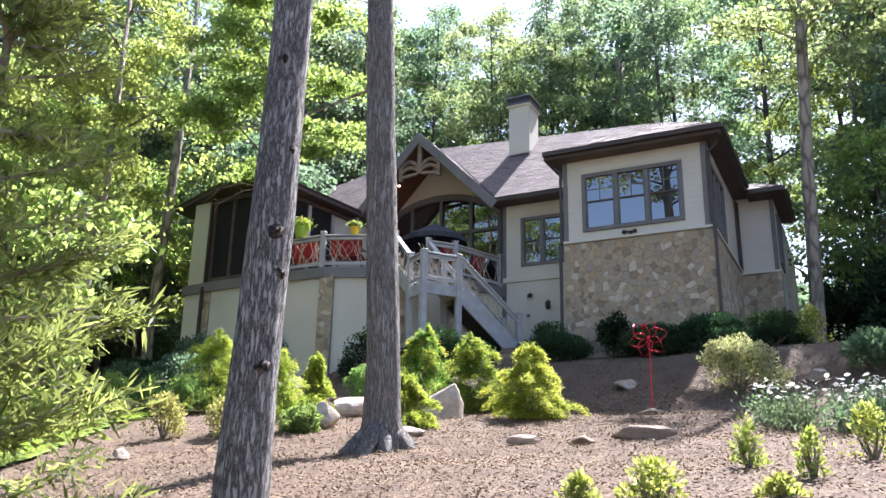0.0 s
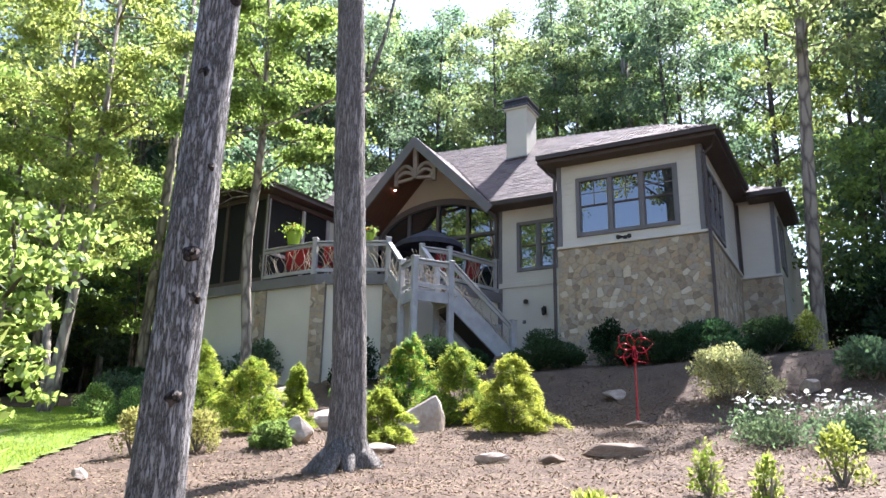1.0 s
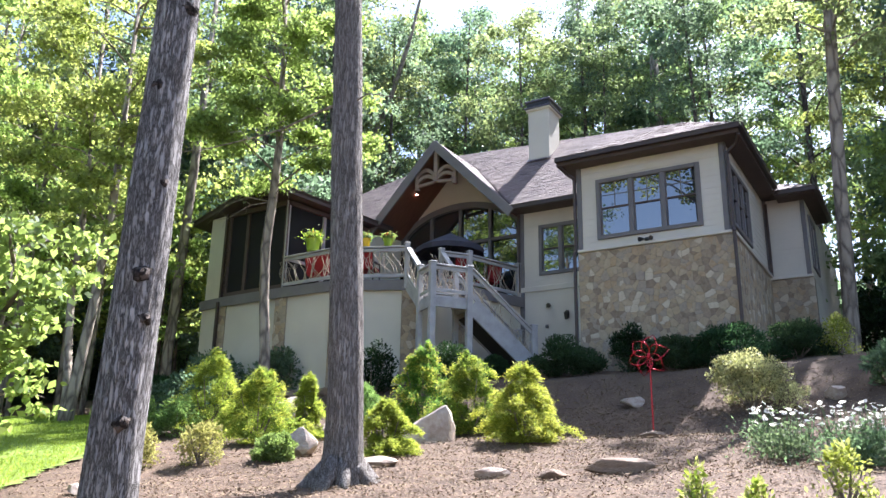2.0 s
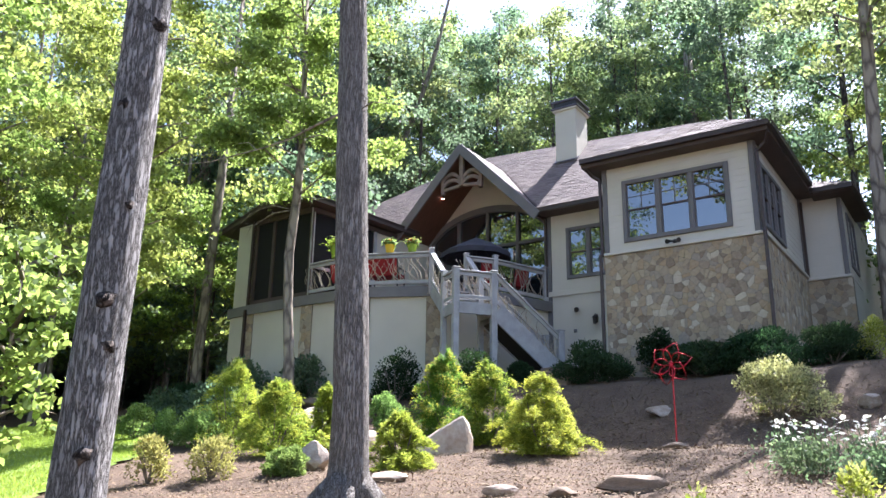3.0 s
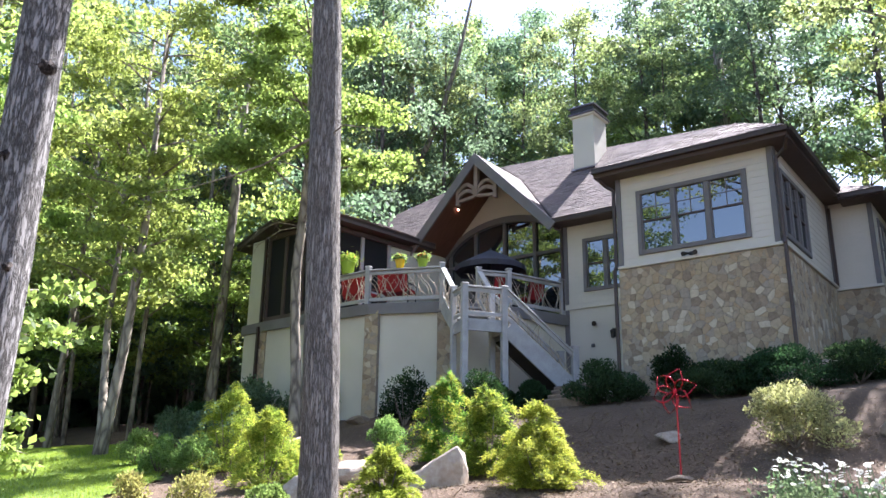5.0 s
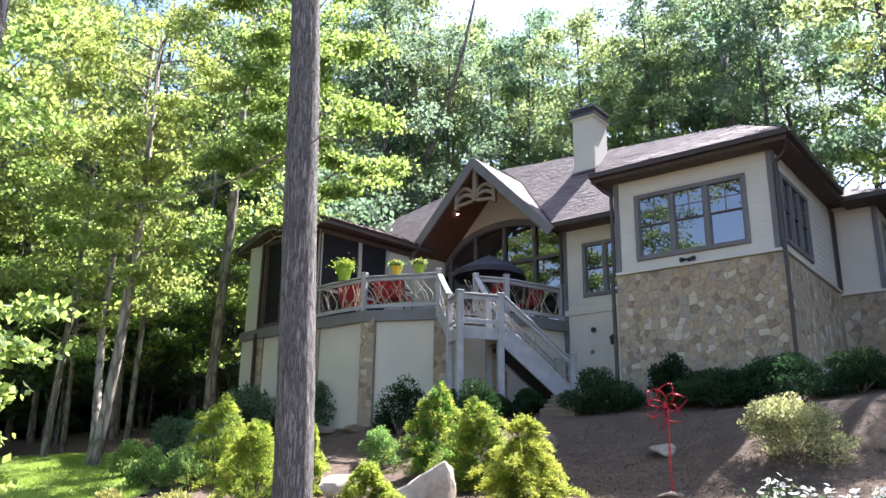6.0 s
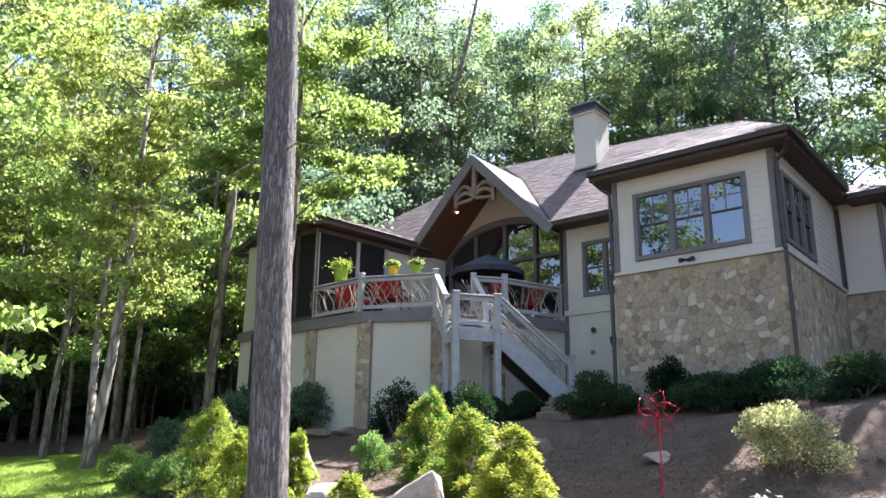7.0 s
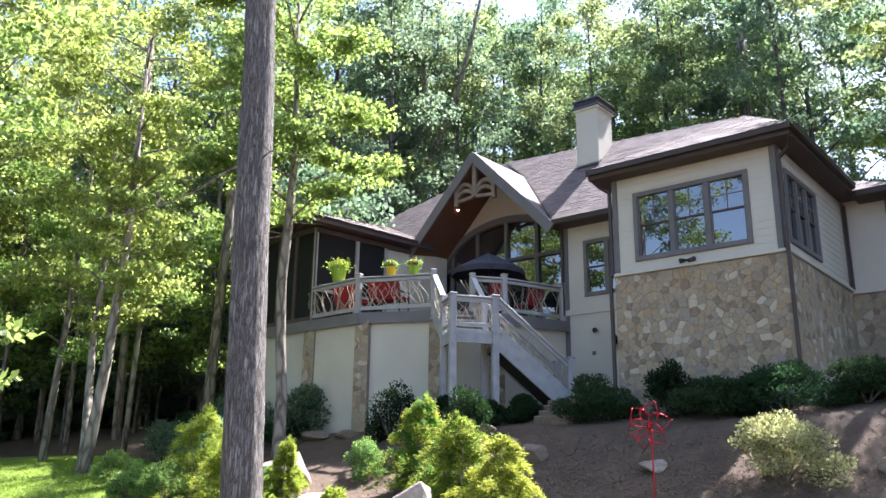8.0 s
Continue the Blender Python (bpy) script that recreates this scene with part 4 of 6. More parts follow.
def tree_meshes(h, lo, radius, nlimb, clumps, per, leaf, mat, bark, seed, trunk_r=0.17, lean=(0, 0), flat=0.55, shape=1.0, crook=0.25, top=0.15, clump_r=0.9):
    """Trunk with limbs, and the crown's leaves."""
    rng = np.random.default_rng(seed)
    bm = bmesh.new()
    ph = rng.uniform(0, 6, 2)
    def axis(z):
        t = z / h
        return Vector((lean[0] * t + crook * math.sin(2.6 * t + ph[0]) * t, lean[1] * t + crook * math.sin(2.2 * t + ph[1]) * t, z))
    zs = np.concatenate([[-0.4, 0.0, 0.25, 0.7], np.linspace(1.5, h * 0.97, 14)])
    flare = lambda z: 1 + 0.45 * math.exp(-max(z, 0) / 0.28)
    tube(bm, [axis(z) if z > 0 else Vector((0, 0, z)) for z in zs], [max(0.02, trunk_r * (1 - max(z, 0) / h * (1 - top)) * flare(z)) for z in zs], 10, 0.12, seed)
    limbs = []
    for k in range(nlimb):
        t = (k + rng.uniform(0.1, 0.9)) / nlimb
        z0 = lo + (h * 0.96 - lo) * t
        az = k * 2.399 + rng.uniform(-0.5, 0.5)
        prof = (math.sin(math.pi * min(1, 0.18 + 0.82 * t)) ** 0.6 if shape == 1.0 else (1 - t) ** 0.8 + 0.12)
        ln = radius * prof * rng.uniform(0.7, 1.15)
        p0 = axis(z0)
        d = Vector((math.cos(az), math.sin(az), 0))
        rise = rng.uniform(0.15, 0.55) * ln
        pts = [p0, p0 + d * ln * 0.35 + Z * rise * 0.55, p0 + d * ln * 0.7 + Z * rise * 0.9, p0 + d * ln + Z * rise * rng.uniform(0.7, 1.1)]
        r0 = max(0.02, trunk_r * (1 - z0 / h) * 0.45)
        tube(bm, pts, [r0, r0 * 0.6, r0 * 0.35, 0.008], 5)
        limbs.append(([np.array(p) for p in pts], clumps))
    crown = leaf_cloud("crown", crown_points(limbs, per, clump_r, flat, rng), leaf, mat, rng, 0.33, (0, 0, -0.25))
    return finish("trunk", bm, bark, True), crown


def plant(meshes, x, y, rz, s, label, category="tree", name="tree", group="", sz=None):
    t = new(name)
    t.matrix_basis = pose(x, y, g(x, y) - 0.05, 0, 0, rz) @ Matrix.Diagonal((s, s, sz or s, 1))
    for nm, me in zip(("trunk", "crown", "crown"), meshes):
        o = new(nm, me); o.parent = t
    return tagged(t, label, category, group)


M_BARKD = bark_material("dark_bark", (0.15, 0.125, 0.10), (0.05, 0.04, 0.035), 6, 0.3)
KINDS = [
    tree_meshes(23, 8, 4.8, 26, 6, 66, 0.19, M_LEAF, M_BARKD, 1, 0.19, clump_r=0.66),
    tree_meshes(25, 9, 4.4, 24, 6, 60, 0.20, M_LEAFD, M_BARKD, 2, 0.22, clump_r=0.68),
    tree_meshes(21, 6, 4.4, 26, 6, 64, 0.19, M_LEAFL, M_BARKF, 3, 0.16, clump_r=0.62, flat=0.38),
    tree_meshes(24, 4, 3.8, 28, 5, 44, 0.21, M_LEAFD, M_BARKF, 4, 0.20, flat=0.35, shape=0.5),
]
UNDER = [
    tree_meshes(8, 1.2, 2.6, 16, 6, 40, 0.22, M_LEAF, M_BARKD, 11, 0.07, clump_r=0.7),
    tree_meshes(9.5, 1.8, 3.0, 16, 6, 40, 0.2, M_LEAFL, M_BARKD, 13, 0.08, clump_r=0.6, flat=0.3),
    tree_meshes(9, 1.5, 2.8, 16, 6, 40, 0.22, M_LEAFD, M_BARKD, 12, 0.08, clump_r=0.7),
]
rt = random.Random(5)
LAB = ["tall woodland oak with mid-green crown", "tall woodland tree with deep green crown", "tall woodland tree with light yellow-green crown", "dark green woodland hemlock"]
def wood(x, y, kind, s, sz=None):
    plant(KINDS[kind], x, y, rt.uniform(0, 360), s, LAB[kind], "tree", "tree", "woodland trees", sz)

# wood behind the house
for j, (y0, n, x0, x1, lo, hi) in enumerate(((36, 9, -34, 12, 0.78, 0.95), (43, 11, -46, 22, 0.95, 1.15), (51, 12, -60, 30, 1.12, 1.38), (61, 13, -76, 40, 1.35, 1.65))):
    for i in range(n):
        x = x0 + (x1 - x0) * (i + rt.uniform(0.15, 0.85)) / n
        y = y0 + rt.uniform(-2.5, 2.5)
        # a thinner stretch where the sky shows over the roof
        gap = -20 < x + (y - 40) * 0.55 < -12 and y > 40
        wood(x, y, rt.choice((0, 1, 1, 0, 3, 2)), rt.uniform(lo, hi) * (0.90 if gap else 1.0))
for x, y, k, s in ((-15, 45, 0, 1.05), (-19.5, 47, 2, 1.15), (-11.5, 47.5, 0, 1.15), (-24, 46, 1, 1.1), (-17, 55, 0, 1.35), (-8, 52, 1, 1.2), (-29, 50, 0, 1.2)):
    wood(x, y, k, s)
# wood to the west
for x, y, k, s in ((-30, 25, 2, 1.0), (-34, 19, 2, 1.05), (-35, 24, 0, 0.9), (-25, 31, 3, 0.85), (-38, 30, 1, 1.0), (-33, 35, 3, 1.0), (-43, 22, 2, 0.9), (-47, 30, 0, 1.0), (-41, 38, 1, 1.1), (-30, 14, 2, 1.05), (-46, 12, 1, 0.9), (-24, 11, 2, 1.0), (-27.5, 13.2, 2, 1.25), (-52, 20, 1, 1.0), (-55, 36, 0, 1.1), (-28, 35, 1, 1.0), (-50, 26, 1, 1.05), (-39, 34, 3, 1.05), (-48, 40, 1, 1.2), (-58, 28, 1, 1.1), (-33, 41, 0, 1.1), (-44, 34, 1, 1.1), (-60, 18, 1, 1.1), (-23, 29.5, 1, 0.9), (-40, 28, 1, 1.25), (-47, 23, 0, 1.3), (-36, 33, 1, 1.25), (-53, 31, 1, 1.4), (-31, 39, 0, 1.25), (-57, 22, 0, 1.4), (-22, 41, 1, 1.0), (-27, 44, 0, 1.15), (-43, 16, 1, 1.5), (-29, 31, 0, 1.3)):
    wood(x, y, k, s)
# wood to the east
# hemlock at (4.6, 25.5): out of view, added to shade the wing's side
for x, y, k, s in ((2, 33, 1, 0.85), (6, 29, 0, 0.85), (9, 35, 3, 0.9), (13, 28, 1, 0.9), (4.5, 40, 0, 1.0), (17, 36, 2, 1.0), (11, 44, 1, 1.0), (12, 22, 3, 0.8), (20, 27, 0, 1.0), (4.6, 25.5, 3, 0.72), (3.2, 36.5, 0, 0.95), (0.8, 33, 2, 0.85), (7.2, 33, 0, 0.9)):
    wood(x, y, k, s)
# wood down the slope, seen only in the window glass
for x, y, k, s in ((-14, -12, 0, 0.8), (-22.8, -15, 2, 1.35), (-26, -21, 1, 1.4), (-19.5, -18, 0, 0.95), (-10, -20, 0, 0.8), (-30, -12, 2, 0.9), (-17, -28, 1, 0.9), (-4, -26, 0, 0.7), (6, -20, 2, 0.7), (14, -16, 0, 0.8), (-34, -26, 0, 1.0), (24, -10, 1, 0.9)):
    wood(x, y, k, s)
for i in range(36):
    x, y = rt.uniform(-48, -24), rt.uniform(17, 36)
    if i >= 24:
        x, y = rt.uniform(-2, 16) + 1.5, rt.uniform(26, 38)
    plant(UNDER[i % 3], x, y, rt.uniform(0, 360), rt.uniform(0.7, 1.1), "young understorey tree in the shade", "tree", "understorey_tree", "understorey trees")

for x, y, k, s in ((-22.5, 20.2, 1, 0.8), (-28.0, 18.0, 1, 0.9), (-20.5, 21.5, 1, 0.9), (-25.0, 22.5, 1, 0.9), (-31.0, 16.0, 1, 1.0), (-18.6, 21.8, 2, 1.0), (-33, 20, 1, 1.1), (0.4, 29.5, 0, 0.95), (2.0, 31.0, 2, 1.05), (3.6, 28.5, 0, 1.0), (1.2, 34.5, 1, 1.1)):
    plant(UNDER[k], x, y, rt.uniform(0, 360), s, "young tree with layered light green sprays", "tree", "understorey_tree", "understorey trees")
# deep wood beyond, too far to pick apart
rw = np.random.default_rng(31)
n = 38000
ang = rw.uniform(0.5, 1.8, n)
dist = rw.uniform(58, 84, n) - np.clip(ang - 0.75, 0, 0.4) * 35
wx, wy = 8 - np.sin(ang) * dist, 2 + np.cos(ang) * dist
lump = np.array([noise.noise(Vector((a * 9, d * 0.08, 0))) for a, d in zip(ang, dist)])
wz = np.array([g(x, y) for x, y in zip(wx, wy)]) + rw.uniform(0, 1, n) ** 1.3 * (15 + 12 * lump)
wx2, wy2 = rw.uniform(-42, 34, 16000), rw.uniform(64, 76, 16000)
wz2 = np.array([g(x, y) for x, y in zip(wx2, wy2)]) + rw.uniform(0, 1, 16000) ** 1.2 * 8
wx3, wy3 = rw.uniform(8, 34, 9000), rw.uniform(30, 50, 9000)
wz3 = np.array([g(x, y) for x, y in zip(wx3, wy3)]) + rw.uniform(0, 1, 9000) ** 1.5 * 6
wx, wy, wz = np.concatenate([wx, wx2, wx3]), np.concatenate([wy, wy2, wy3]), np.concatenate([wz, wz2, wz3])
tagged(new("far_woods", leaf_cloud("far_woods", np.stack([wx, wy, wz], 1), 0.95, M_LEAFD, rw, 0.4, (0, 0, -0.2))), "dense shaded woodland in the distance", "woods", kind="stuff")

# ---- trees close by ----
M_KNOT = bark_material("dark_knot_bark", (0.12, 0.10, 0.085), (0.02, 0.017, 0.015), 14, 0.8)


def bole(name, pts, radii, mat, label, sides=28, bumpy=0.14, seed=0, extra=()):
    """A bare lower trunk, its bark furrowed, with knots."""
    P, R = [], []
    for (p, r), (q, s) in zip(zip(pts, radii), list(zip(pts, radii))[1:]):
        k = max(2, int((Vector(q) - Vector(p)).length / 0.12))
        for i in range(k):
            P.append(Vector(p).lerp(Vector(q), i / k)); R.append(r + (s - r) * i / k)
    P.append(Vector(pts[-1])); R.append(radii[-1])
    bm = bmesh.new()
    rings = []
    for i, p in enumerate(P):
        ring = []
        for k in range(sides * 2):
            t = math.pi * k / sides
            nz = noise.noise(Vector((math.cos(t) * 5.5, math.sin(t) * 5.5, p.z * 1.1 + seed * 9))) * 0.055
            nz += noise.noise(Vector((math.cos(t) * 11, math.sin(t) * 11, p.z * 3.0 + seed))) * 0.03
            nz += noise.noise(Vector((math.cos(t), math.sin(t), p.z * 0.6 + seed * 3))) * bumpy * 0.5
            r = R[i] * (1 + nz)
            ring.append(bm.verts.new(p + Vector((math.cos(t) * r, math.sin(t) * r, 0))))
        rings.append(ring)
    m = sides * 2
    for r0, r1 in zip(rings, rings[1:]):
        for k in range(m):
            bm.faces.new((r0[k], r0[(k + 1) % m], r1[(k + 1) % m], r1[k]))
    bm.faces.new(rings[-1])
    root = thing(name, label, "tree")
    part("trunk", bm, mat, root, smooth=True)
    for (kp, direction, rad) in extra:
        rad *= 0.8
        bm = bmesh.new()
        d = Vector(direction).normalized(); kp = Vector(kp)
        tube(bm, [kp - d * rad, kp - d * rad * 0.5, kp, kp + d * rad * 0.22, kp - d * rad * 0.25], [rad * 1.5, rad * 1.2, rad * 0.95, rad * 0.62, rad * 0.2], 11, 0.75, seed + kp.z)
        part("knot", bm, M_KNOT, root, "dark healed branch knot", smooth=True)
    return root


vw = Vector((0.62, -0.75, 0.1))
T1 = bole("tree", [(-3.93, 4.62, 0.7), (-3.88, 4.57, 1.3), (-3.85, 4.55, 2.2), (-3.77, 4.54, 3.5), (-3.72, 4.53, 5.0), (-3.68, 4.5, 9), (-3.6, 4.4, 16)], [0.27, 0.19, 0.17, 0.162, 0.15, 0.13, 0.08], M_BARK, "bare grey tree trunk with deep furrowed bark and knots", seed=1,
          extra=[((-3.66, 4.40, 4.63), vw, 0.05), ((-3.64, 4.42, 3.25), vw, 0.055), ((-3.68, 4.44, 2.28), vw, 0.05), ((-3.56, 4.54, 5.28), (1, 0.1, 0.2), 0.07), ((-3.60, 4.5, 3.9), (1, -0.3, 0), 0.035), ((-3.62, 4.5, 2.95), (1, -0.2, 0), 0.04)])
T2 = bole("tree", [(-5.62, 9.2, 1.5), (-5.63, 9.25, 1.95), (-5.65, 9.3, 2.35), (-5.66, 9.3, 3.2), (-5.80, 9.3, 5.5), (-6.0, 9.3, 9.2), (-6.2, 9.3, 14), (-6.5, 9.4, 20)], [0.37, 0.30, 0.25, 0.225, 0.215, 0.20, 0.17, 0.10], M_BARK2, "tall straight tree trunk with finely ridged brown bark", seed=2, bumpy=0.2)
for k, (az, ln, thick) in enumerate(((0.45, 0.42, 0.15), (2.4, 0.40, 0.10), (3.8, 0.45, 0.12), (4.75, 0.42, 0.12), (5.5, 0.36, 0.10))):
    bm = bmesh.new()
    d = Vector((math.cos(az), math.sin(az), 0))
    b0 = Vector((-5.62, 9.22, 0))
    down = lambda f, up: b0 + d * ln * f + Z * (g(b0.x + d.x * ln * f, b0.y + d.y * ln * f) + up)
    tube(bm, [down(0.25, 0.30), down(0.55, 0.13), down(0.85, 0.0), down(1.15, -0.09), down(1.45, -0.18)], [thick * 0.8, thick, thick * 0.85, thick * 0.6, thick * 0.3], 14, 0.6, k)
    part("root", bm, M_BARK2, T2, smooth=True)

# crown of the tall trunk, high over the view: it casts the dappled shade on the mulch
rng0 = np.random.default_rng(77)
crown_limbs, bm = [], bmesh.new()
for k in range(26):
    z = 12.2 + 7.0 * (k + rng0.uniform(0, 1)) / 26
    az = k * 2.399 + rng0.uniform(-0.4, 0.4)
    l = rng0.uniform(2.4, 4.2) * (1 - (z - 12.2) / 12) * (1.6 if math.cos(az - 0.8) > 0.4 else 1.0)
    c, d = Vector((-6.1 - (z - 12) * 0.05, 9.35, z)), Vector((math.cos(az), math.sin(az), 0))
    q = [c, c + d * l * 0.4 + Z * l * 0.2, c + d * l * 0.75 + Z * l * 0.26, c + d * l + Z * l * 0.22]
    tube(bm, q, [0.05, 0.035, 0.02, 0.006], 5)
    crown_limbs.append(([np.array(v) for v in q], 14 if math.cos(az - 0.8) > 0.4 else 3))
part("limb", bm, M_BARK2, T2, smooth=True)
ob = new("crown", leaf_cloud("crown", crown_points(crown_limbs, 75, 0.6, 0.4, rng0), 0.17, M_LEAFL, rng0, 0.34, (0, 0, -0.3)))
ob.parent = T2

# slim curved tree before the deck
def slim(name, pts, radii, mat, label, limbs, leaf, leafmat, seed, per=60, clumps=7, clump_r=0.6, flat=0.32):
    root = thing(name, label, "tree")
    bm = bmesh.new()
    tube(bm, pts, radii, 12, 0.10, seed)
    rng = np.random.default_rng(seed)
    lm = []
    for (z0, z1, n, ln) in limbs:
        for k in range(n):
            t = (k + rng.uniform(0, 1)) / n
            z = z0 + (z1 - z0) * t
            zs = [p[2] for p in pts]
            c = Vector((float(np.interp(z, zs, [p[0] for p in pts])), float(np.interp(z, zs, [p[1] for p in pts])), z))
            az = k * 2.399 + rng.uniform(-0.4, 0.4)
            l = ln * rng.uniform(0.6, 1.1)
            d = Vector((math.cos(az), math.sin(az), 0))
            q = [c, c + d * l * 0.4 + Z * l * 0.22, c + d * l * 0.75 + Z * l * 0.28, c + d * l + Z * l * 0.22]
            tube(bm, q, [0.035, 0.022, 0.014, 0.005], 5)
            lm.append(([np.array(v) for v in q], clumps))
    part("trunk", bm, mat, root, smooth=True)
    ob = new("crown", leaf_cloud("crown", crown_points(lm, per, clump_r, flat, rng), leaf, leafmat, rng, 0.34, (0, 0, -0.4)))
    ob.parent = root
    return root


deck_tree = slim("tree", [(-13.72, 16.35, 3.4), (-13.78, 16.38, 4.2), (-13.85, 16.42, 5.2), (-14.05, 16.45, 6.6), (-14.12, 16.42, 8.0), (-13.95, 16.38, 9.5), (-13.9, 16.4, 11), (-14.1, 16.4, 16)], [0.2, 0.16, 0.14, 0.13, 0.13, 0.12, 0.10, 0.04], M_BARKF, "slim curved tree with light green crown before the deck",
     [(9.4, 16, 24, 2.6)], 0.125, M_LEAFL, 21, 130, 8, 0.46)
slim("tree", [(-17.3, 13.4, 2.6), (-17.25, 13.5, 4.0), (-17.1, 13.6, 6.0), (-17.0, 13.7, 9.0), (-17.2, 13.8, 15)], [0.17, 0.14, 0.12, 0.10, 0.04], M_BARKF, "slim woodland tree at the edge of the lawn", [(7.2, 15, 22, 2.8)], 0.12, M_LEAFL, 22, 100, 7, 0.45)
slim("tree", [(-17.42, 13.42, 2.9), (-17.5, 13.5, 4.0), (-18.0, 13.7, 5.2), (-18.5, 13.9, 6.6), (-18.6, 14.0, 9), (-18.9, 14.0, 13)], [0.12, 0.11, 0.10, 0.09, 0.07, 0.03], M_BARKF, "leaning forked tree at the edge of the lawn", [(6.6, 13, 16, 2.4)], 0.12, M_LEAFL, 23, 100, 6, 0.45)
slim("tree", [(-22.9, 15.0, 2.9), (-22.85, 15.05, 5.0), (-22.6, 15.1, 8.0), (-22.4, 15.1, 13)], [0.13, 0.11, 0.09, 0.04], M_BARKF, "pale slender tree at the wood's edge", [(6, 13, 20, 2.6)], 0.12, M_LEAFL, 24, 100, 7, 0.45)
slim("tree", [(-0.94, 24.0, 4.6), (-0.9, 24, 5.2), (-0.72, 24.0, 10), (-0.4, 24, 15.8), (-0.2, 24, 22)], [0.26, 0.2, 0.18, 0.16, 0.08], M_BARKF, "tall straight grey trunk beside the house", [(13.4, 16.4, 13, 3.3)], 0.17, M_LEAF, 25, 55, 5, 0.55)
slim("tree", [(-35.2, 30, 5.4), (-35.1, 30, 12), (-35, 30, 22), (-35, 30, 26)], [0.42, 0.36, 0.30, 0.2], M_BARKF, "stout grey trunk in the wood", [(16, 26, 16, 4.0)], 0.3, M_LEAFD, 26, 50, 6, 0.9)
slim("tree", [(-10.7, 40, 6.0), (-10.6, 42, 14), (-10.6, 42.5, 22), (-10.6, 42.6, 26)], [0.45, 0.40, 0.36, 0.2], M_BARKF, "stout pale trunk behind the ridge", [(19, 26, 16, 4.0)], 0.3, M_LEAFD, 27, 50, 6, 0.9)

big = slim("tree", [(-25.7, 34, 5.6), (-25.7, 34, 12), (-25.5, 34, 18), (-25.0, 34, 23), (-25.2, 34, 30)], [0.42, 0.36, 0.33, 0.22, 0.10], M_BARKF, "stout grey oak with a long arching limb behind the roof", [(22, 30, 14, 3.6)], 0.24, M_LEAF, 28, 50, 5, 0.8)
bm = bmesh.new(); tube(bm, [(-25.5, 34, 18), (-24.0, 33.8, 19.6), (-22.6, 33.6, 21.6), (-21.4, 33.6, 25.0), (-20.2, 33.6, 29.5)], [0.20, 0.17, 0.14, 0.11, 0.05], 8, 0.1, 3)
part("limb", bm, M_BARKF, big, smooth=True)
for base, twigs in (((-14.0, 16.4, 9.25), (((-14.7, 16.2, 9.45), (-15.4, 16.1, 9.3), (-16.1, 16.1, 8.85)), ((-14.6, 16.2, 9.2), (-15.2, 16.0, 8.85), (-15.7, 16.0, 8.9)), ((-13.6, 16.2, 9.5), (-13.0, 16.1, 9.3), (-12.3, 16.1, 9.15)))),):
    for k, tw in enumerate(twigs):
        bm = bmesh.new()
        tube(bm, [base, *tw], [0.02, 0.014, 0.009, 0.004], 5)
        for j, p in enumerate(tw[:2]):
            q = Vector(p)
            tube(bm, [q, q + Vector((-0.15, 0, 0.14)), q + Vector((-0.32, 0.03, 0.16))], [0.007, 0.005, 0.002], 4)
            tube(bm, [q, q + Vector((-0.12, 0, -0.12)), q + Vector((-0.2, 0.03, -0.25))], [0.006, 0.004, 0.002], 4)
        part("dead_branch", bm, M_BARKF, deck_tree, "bare dead twig branch")

slim("tree", [(-20.3, 18.8, 4.0), (-20.3, 18.8, 6), (-20.15, 18.9, 12), (-20.0, 19.0, 20)], [0.20, 0.17, 0.15, 0.06], M_BARKF, "straight grey trunk at the edge of the wood", [(14, 20, 12, 2.4)], 0.15, M_LEAF, 29, 60, 5, 0.5)
for i, (x, y, lean) in enumerate(((-21.2, 16.6, 0.4), (-25.6, 17.0, -0.5), (-29.0, 16.0, 0.3))):
    z = g(x, y)
    slim("tree", [(x, y, z - 0.2), (x + lean * 0.3, y, z + 3), (x + lean, y, z + 7), (x + lean * 1.3, y, z + 11)], [0.09, 0.075, 0.055, 0.02], M_BARKF, "slender tree with layered light green sprays behind the lawn", [(z + 3.6, z + 10.5, 22, 2.3)], 0.12, M_LEAFL, 430 + i, 80, 6, 0.42)
# bare poles in the shade of the wood
rp = random.Random(12)
for i in range(16):
    x, y = rp.uniform(-44, -23), rp.uniform(17.5, 33)
    z, r = g(x, y), rp.uniform(0.07, 0.15)
    a, b = rp.uniform(-0.9, 0.9), rp.uniform(-0.4, 0.4)
    slim("tree", [(x, y, z - 0.2), (x + a * 0.2, y, z + 3), (x + a * 0.7 + b * 0.3, y, z + 8), (x + a + b, y, z + 17)], [r * 1.3, r, r * 0.85, r * 0.3], M_BARKD if i % 3 else M_BARKF, "slender bare-stemmed tree in the shade of the wood", [(z + 11, z + 17, 7, 1.8)], 0.16, M_LEAF, 400 + i, 40, 3, 0.5)

